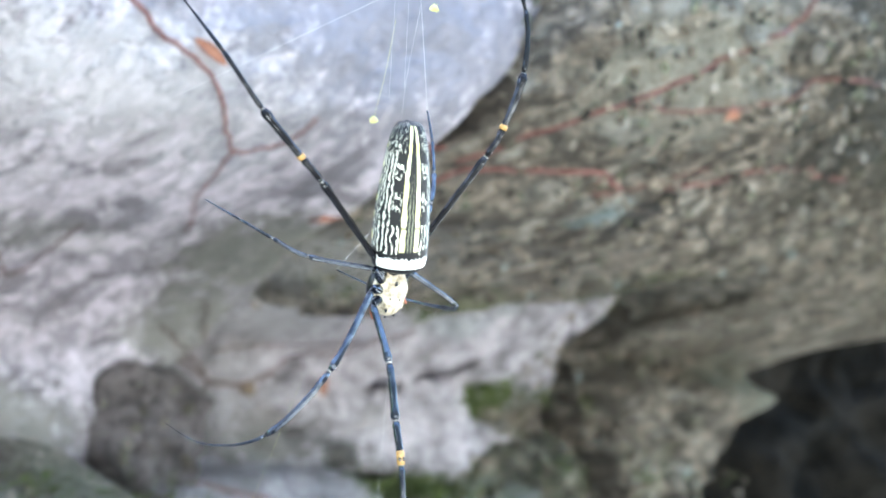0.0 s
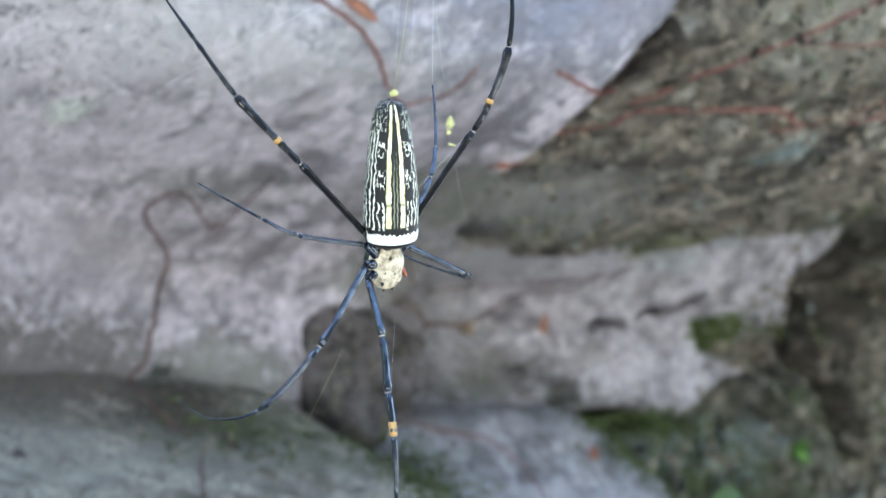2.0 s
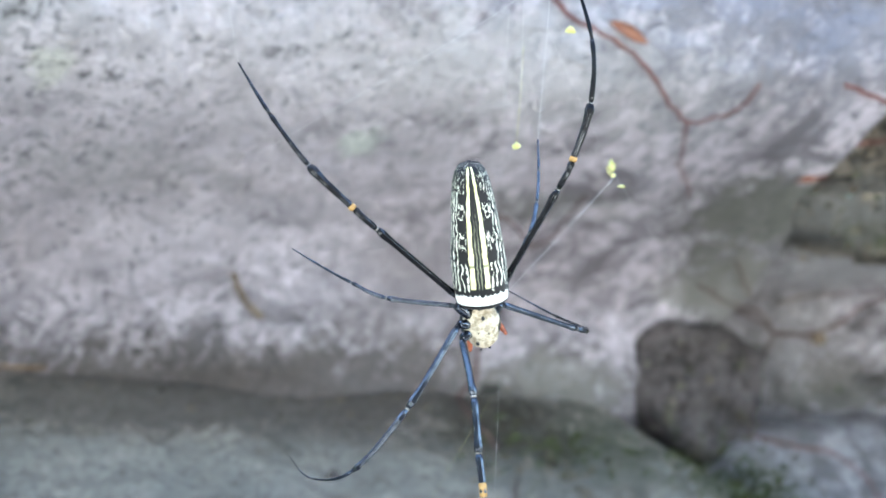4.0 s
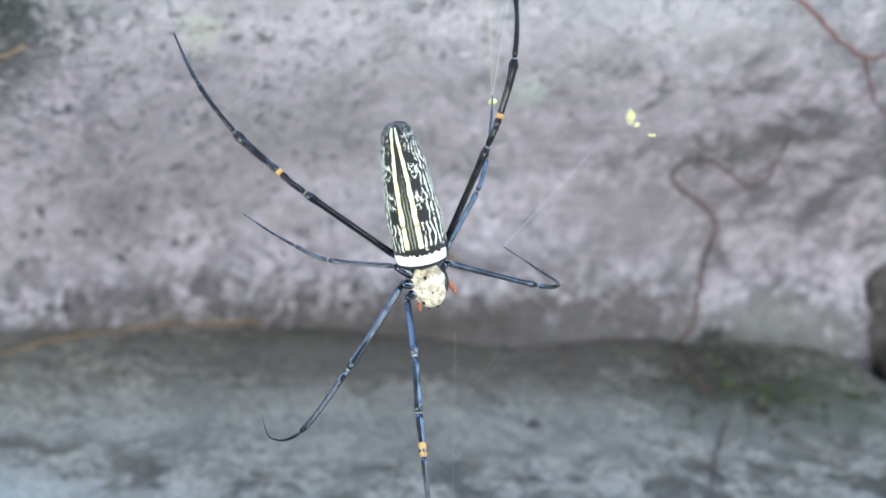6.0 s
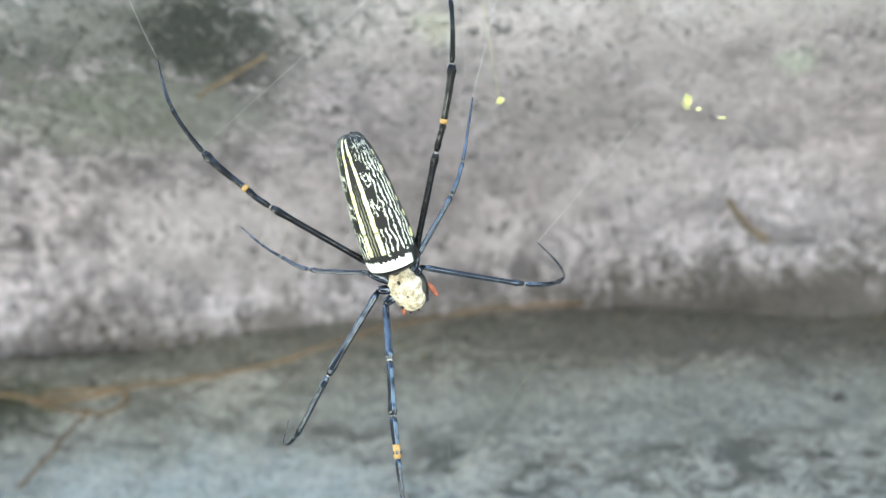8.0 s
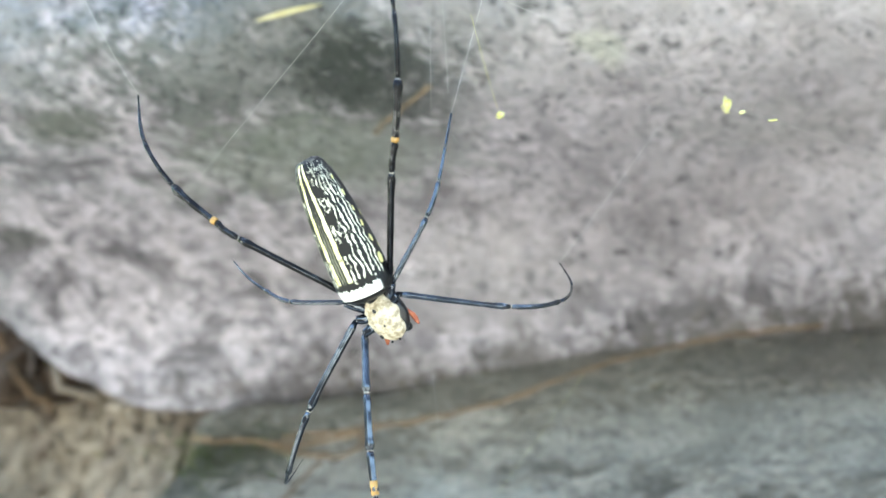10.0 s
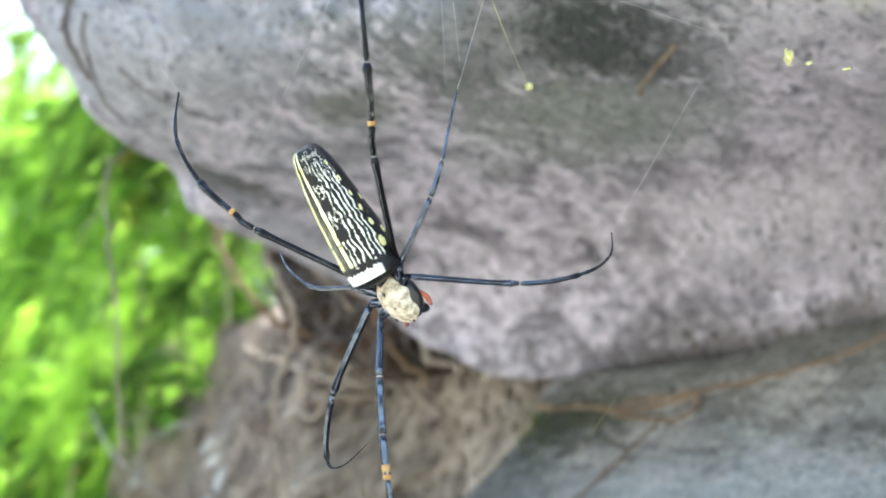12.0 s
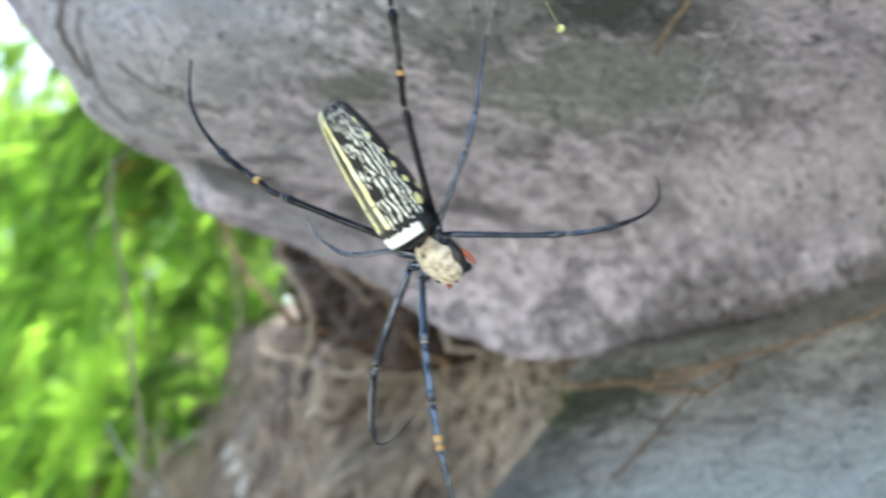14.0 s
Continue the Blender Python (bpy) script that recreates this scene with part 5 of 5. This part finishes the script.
# bright: share of light leaves, kept low where shade should fall
def shrub(base, height, spread, fronds, size, seed, label, bright=0.66):
    rng = random.Random(seed)
    top = new("shrub")
    top.location = base
    tagged(top, label, "shrub", group="shrubs on the slope")
    groups = {0: [], 1: [], 2: []}
    for s in range(5):
        a = rng.uniform(0, 6.28)
        tip = Vector((math.cos(a) * spread * 0.5, math.sin(a) * spread * 0.5, height * rng.uniform(0.75, 1.0)))
        stem_line = spline([(0.05 * math.cos(a), 0.05 * math.sin(a), -0.25), tip * 0.45 + Vector((rng.gauss(0, .05), rng.gauss(0, .05), 0.05)), tip], 6)
        part("stem", tube(stem_line, [0.008 * height, 0.005 * height, 0.0025 * height], 7), M_STEM, top)
        for _ in range(fronds // 5):
            b = stem_line[rng.randrange(3, len(stem_line))] + Vector((rng.gauss(0, 0.1), rng.gauss(0, 0.1), rng.gauss(0, 0.1))) * min(1, height / 0.8)
            w = rng.uniform(0, 6.28)
            l = rng.uniform(0.25, 0.5) * min(1, height / 0.8)
            t = b + Vector((math.cos(w) * l * 0.5 - 0.33 * min(1, height / 0.8), math.sin(w) * l * 0.7, rng.uniform(-0.32, 0.0) * min(1, height / 0.8)))
            m, line = frond_leaves(rng, b, t, rng.uniform(0.03, 0.1), 30, size * 0.60)
            pick = rng.random()
            groups[0 if pick < bright else 1 if pick < 0.98 else 2].append(m)
            groups[1].append(tube(line, 0.0012, 4))
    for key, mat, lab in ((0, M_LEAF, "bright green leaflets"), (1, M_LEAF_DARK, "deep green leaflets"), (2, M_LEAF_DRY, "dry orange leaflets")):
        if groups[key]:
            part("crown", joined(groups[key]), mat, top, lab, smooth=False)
    return top


LUSH = "lush bright-green shrub with drooping feathery leaves"
shrub((-1.75, 1.75, 0.95), 1.2, 0.75, 330, 0.075, 1, LUSH, 0.55)
shrub((-2.45, 2.1, 1.0), 1.25, 0.8, 290, 0.08, 2, LUSH, 0.75)
# mostly dark leaves here imitate the shade beside the boulder
shrub((-1.35, 2.1, 1.0), 0.95, 0.7, 360, 0.07, 3, "drooping feathery shrub, its shade put in as deep-green leaves", 0.25)
shrub((-2.0, 2.7, 1.3), 1.1, 0.9, 260, 0.09, 4, LUSH, 0.62)
shrub((-3.1, 2.9, 1.2), 1.95, 0.9, 340, 0.09, 5, LUSH, 0.9)
shrub((-1.84, 1.66, 1.12), 0.75, 0.7, 140, 0.075, 7, "low bright-green shrub beside the root-covered bank", 0.95)
shrub((-1.36, 1.36, 1.42), 0.40, 0.42, 70, 0.06, 10, "low bright-green shrub in front of the root-covered bank", 0.95)
shrub((-1.04, 1.20, 1.70), 0.22, 0.30, 80, 0.06, 8, "low bright-green plant drooping over the bank", 0.7)
shrub((-0.89, 1.09, 1.71), 0.16, 0.24, 60, 0.055, 11, "low green plant on the bank's edge", 0.5)


def seedling(base, leaves, length, seed, label, spread=1.0, rise=0.0):
    """A small plant of a few broad, folded leaves on thin stalks, rooted on the stones."""
    rng = random.Random(seed)
    top = new("seedling")
    top.matrix_world = CLIFF @ Matrix.Translation(base)
    tagged(top, label, "plant", group="seedlings")
    for k in range(leaves):
        a = rng.uniform(0, 6.28)
        tip = Vector((math.cos(a) * spread, -0.5 - 0.3 * rng.random(), 0.4 + 0.6 * math.sin(a))) * length * rng.uniform(0.5, 1.1) + Vector((0, 0, rise))
        part("stalk", tube(spline([(0, 0.01, -0.004), tip * 0.5 + Vector((0, 0, 0.1 * length)), tip], 5), [0.0006, 0.0004], 6), M_LEAF_DARK, top)
        d = Vector((math.cos(a) * 0.9, -0.35, rng.uniform(-0.5, 0.5))).normalized()
        s = d.cross(Vector((rng.uniform(-0.4, 0.4), -1, 0.5))).normalized()
        up = s.cross(d).normalized()
        l = length * rng.uniform(0.8, 1.2)
        verts, faces = [], []
        for i in range(9):
            t = i / 8
            w = l * 0.27 * math.sin(math.pi * min(1, 0.04 + 0.96 * t)) ** 0.75
            for j in (-1, -0.5, 0, 0.5, 1):
                verts.append(tuple(tip + d * (t * l) + s * (w * j) + up * (0.35 * w * abs(j) - 0.25 * l * t * t)))
        for i in range(8):
            for j in range(4):
                q = i * 5 + j
                faces.append((q, q + 1, q + 6, q + 5))
        part("leaf", (verts, [], faces), M_LEAF if rng.random() < 0.75 else M_LEAF_DARK, top)
    return top


seedling((-1.21, 1.36, -0.125), 16, 0.021, 3, "bright-green seedling rooted on the bank", rise=0.02)
seedling((-1.08, 1.27, -0.075), 6, 0.020, 4, "small bright-green seedling rooted on the bank", rise=0.01)
seedling((0.655, 0.632, -0.104), 4, 0.032, 6, "broad green leaf sprouting below the mossy rock", 0.5)
seedling((0.700, 0.64, -0.075), 3, 0.012, 8, "tiny green sprout on the low mossy rock", 0.7)
M_PALE_LEAF = plain_material("bleached_dead_leaf", (0.46, 0.47, 0.46), (0.60, 0.61, 0.60), 80, 0.6, 0.3)


def bank_leaf(x, z, along, length, width):
    """A bleached leaf caught upright in the roots before the bank."""
    hit = BANK.ray_cast(Vector((x, -0.2, z)), Vector((0, 1, 0)), 3.0)
    y = (hit[0].y if hit[0] is not None else 0.88) - 0.012
    a = Vector((along[0], 0.15, along[1])).normalized()
    s = Vector((a.z, 0.3, -a.x)).normalized()
    verts, faces = [], []
    for side in (0, 1):
        for i in range(7):
            t = i / 6
            w = width * 0.5 * math.sin(math.pi * (0.06 + 0.88 * t)) ** 0.7
            for k in (-1, 0, 1):
                verts.append(tuple(Vector((x, y, z)) + a * ((t - 0.5) * length) + s * (w * k) + Vector((0, 0.0005 * side - 0.4 * w * abs(k), 0))))
    for side in (0, 1):
        for i in range(6):
            for k in (0, 1):
                q = side * 21 + i * 3 + k
                faces.append((q, q + 1, q + 4, q + 3) if side else (q, q + 3, q + 4, q + 1))
    for i in range(6):
        for k in (0, 2):
            q = i * 3 + k
            faces.append((q, q + 3, q + 24, q + 21))
    return tagged(obj("dead_leaf", (verts, [], faces), M_PALE_LEAF), "bleached grey leaf caught among the roots", "leaf", group="bleached leaves on the bank")


for x, z, a, l in ((-0.845, -0.108, (1, 0.4), 0.028), (-0.825, -0.122, (0.5, 0.9), 0.024), (-0.84, -0.143, (0.9, 0.6), 0.024), (-0.865, -0.098, (0.8, 0.7), 0.02), (-1.30, -0.085, (0.9, 0.5), 0.04), (-1.36, -0.10, (1, 0.3), 0.035),
                   (-1.26, -0.15, (0.6, 0.8), 0.03)):
    bank_leaf(x, z, a, l, l * 0.32)

M_HILL = plain_material("green_undergrowth", (0.04, 0.075, 0.018), (0.11, 0.18, 0.05), 7, 0.9, 0.1, 0.05)
g = bmesh.new()
bmesh.ops.create_grid(g, x_segments=160, y_segments=80, size=1)
for v in g.verts:
    x, y = v.co.x * 16 - 2.5, 1.1 + (v.co.y + 1) * 7
    rise = min(1, max(0, (y - 1.1) / 5)) ** 0.8
    v.co = Vector((x, y, 0.05 + 0.85 * min(1, max(0, (y - 1.1) / 0.5)) + 1.0 * rise - 0.9 * max(0, abs(x + 2.5) / 16 - 0.6) ** 2 * 30 - 1.2 * max(0, y - 9) + 0.12 * noise.fractal(Vector((x * 1.6, y * 1.6, 0)), 1, 2, 4)))
hill = obj("hillside", g, M_HILL)
hill.matrix_world = Matrix()
tagged(hill, "green overgrown slope behind the boulders", "slope", kind="structure")


# ---- what moves ----
def motions():
    """The spider hangs still; only the camera goes round it."""
    walk(spider, [(0.0, spider.matrix_world.copy()), (14.0, spider.matrix_world.copy())])


motions()
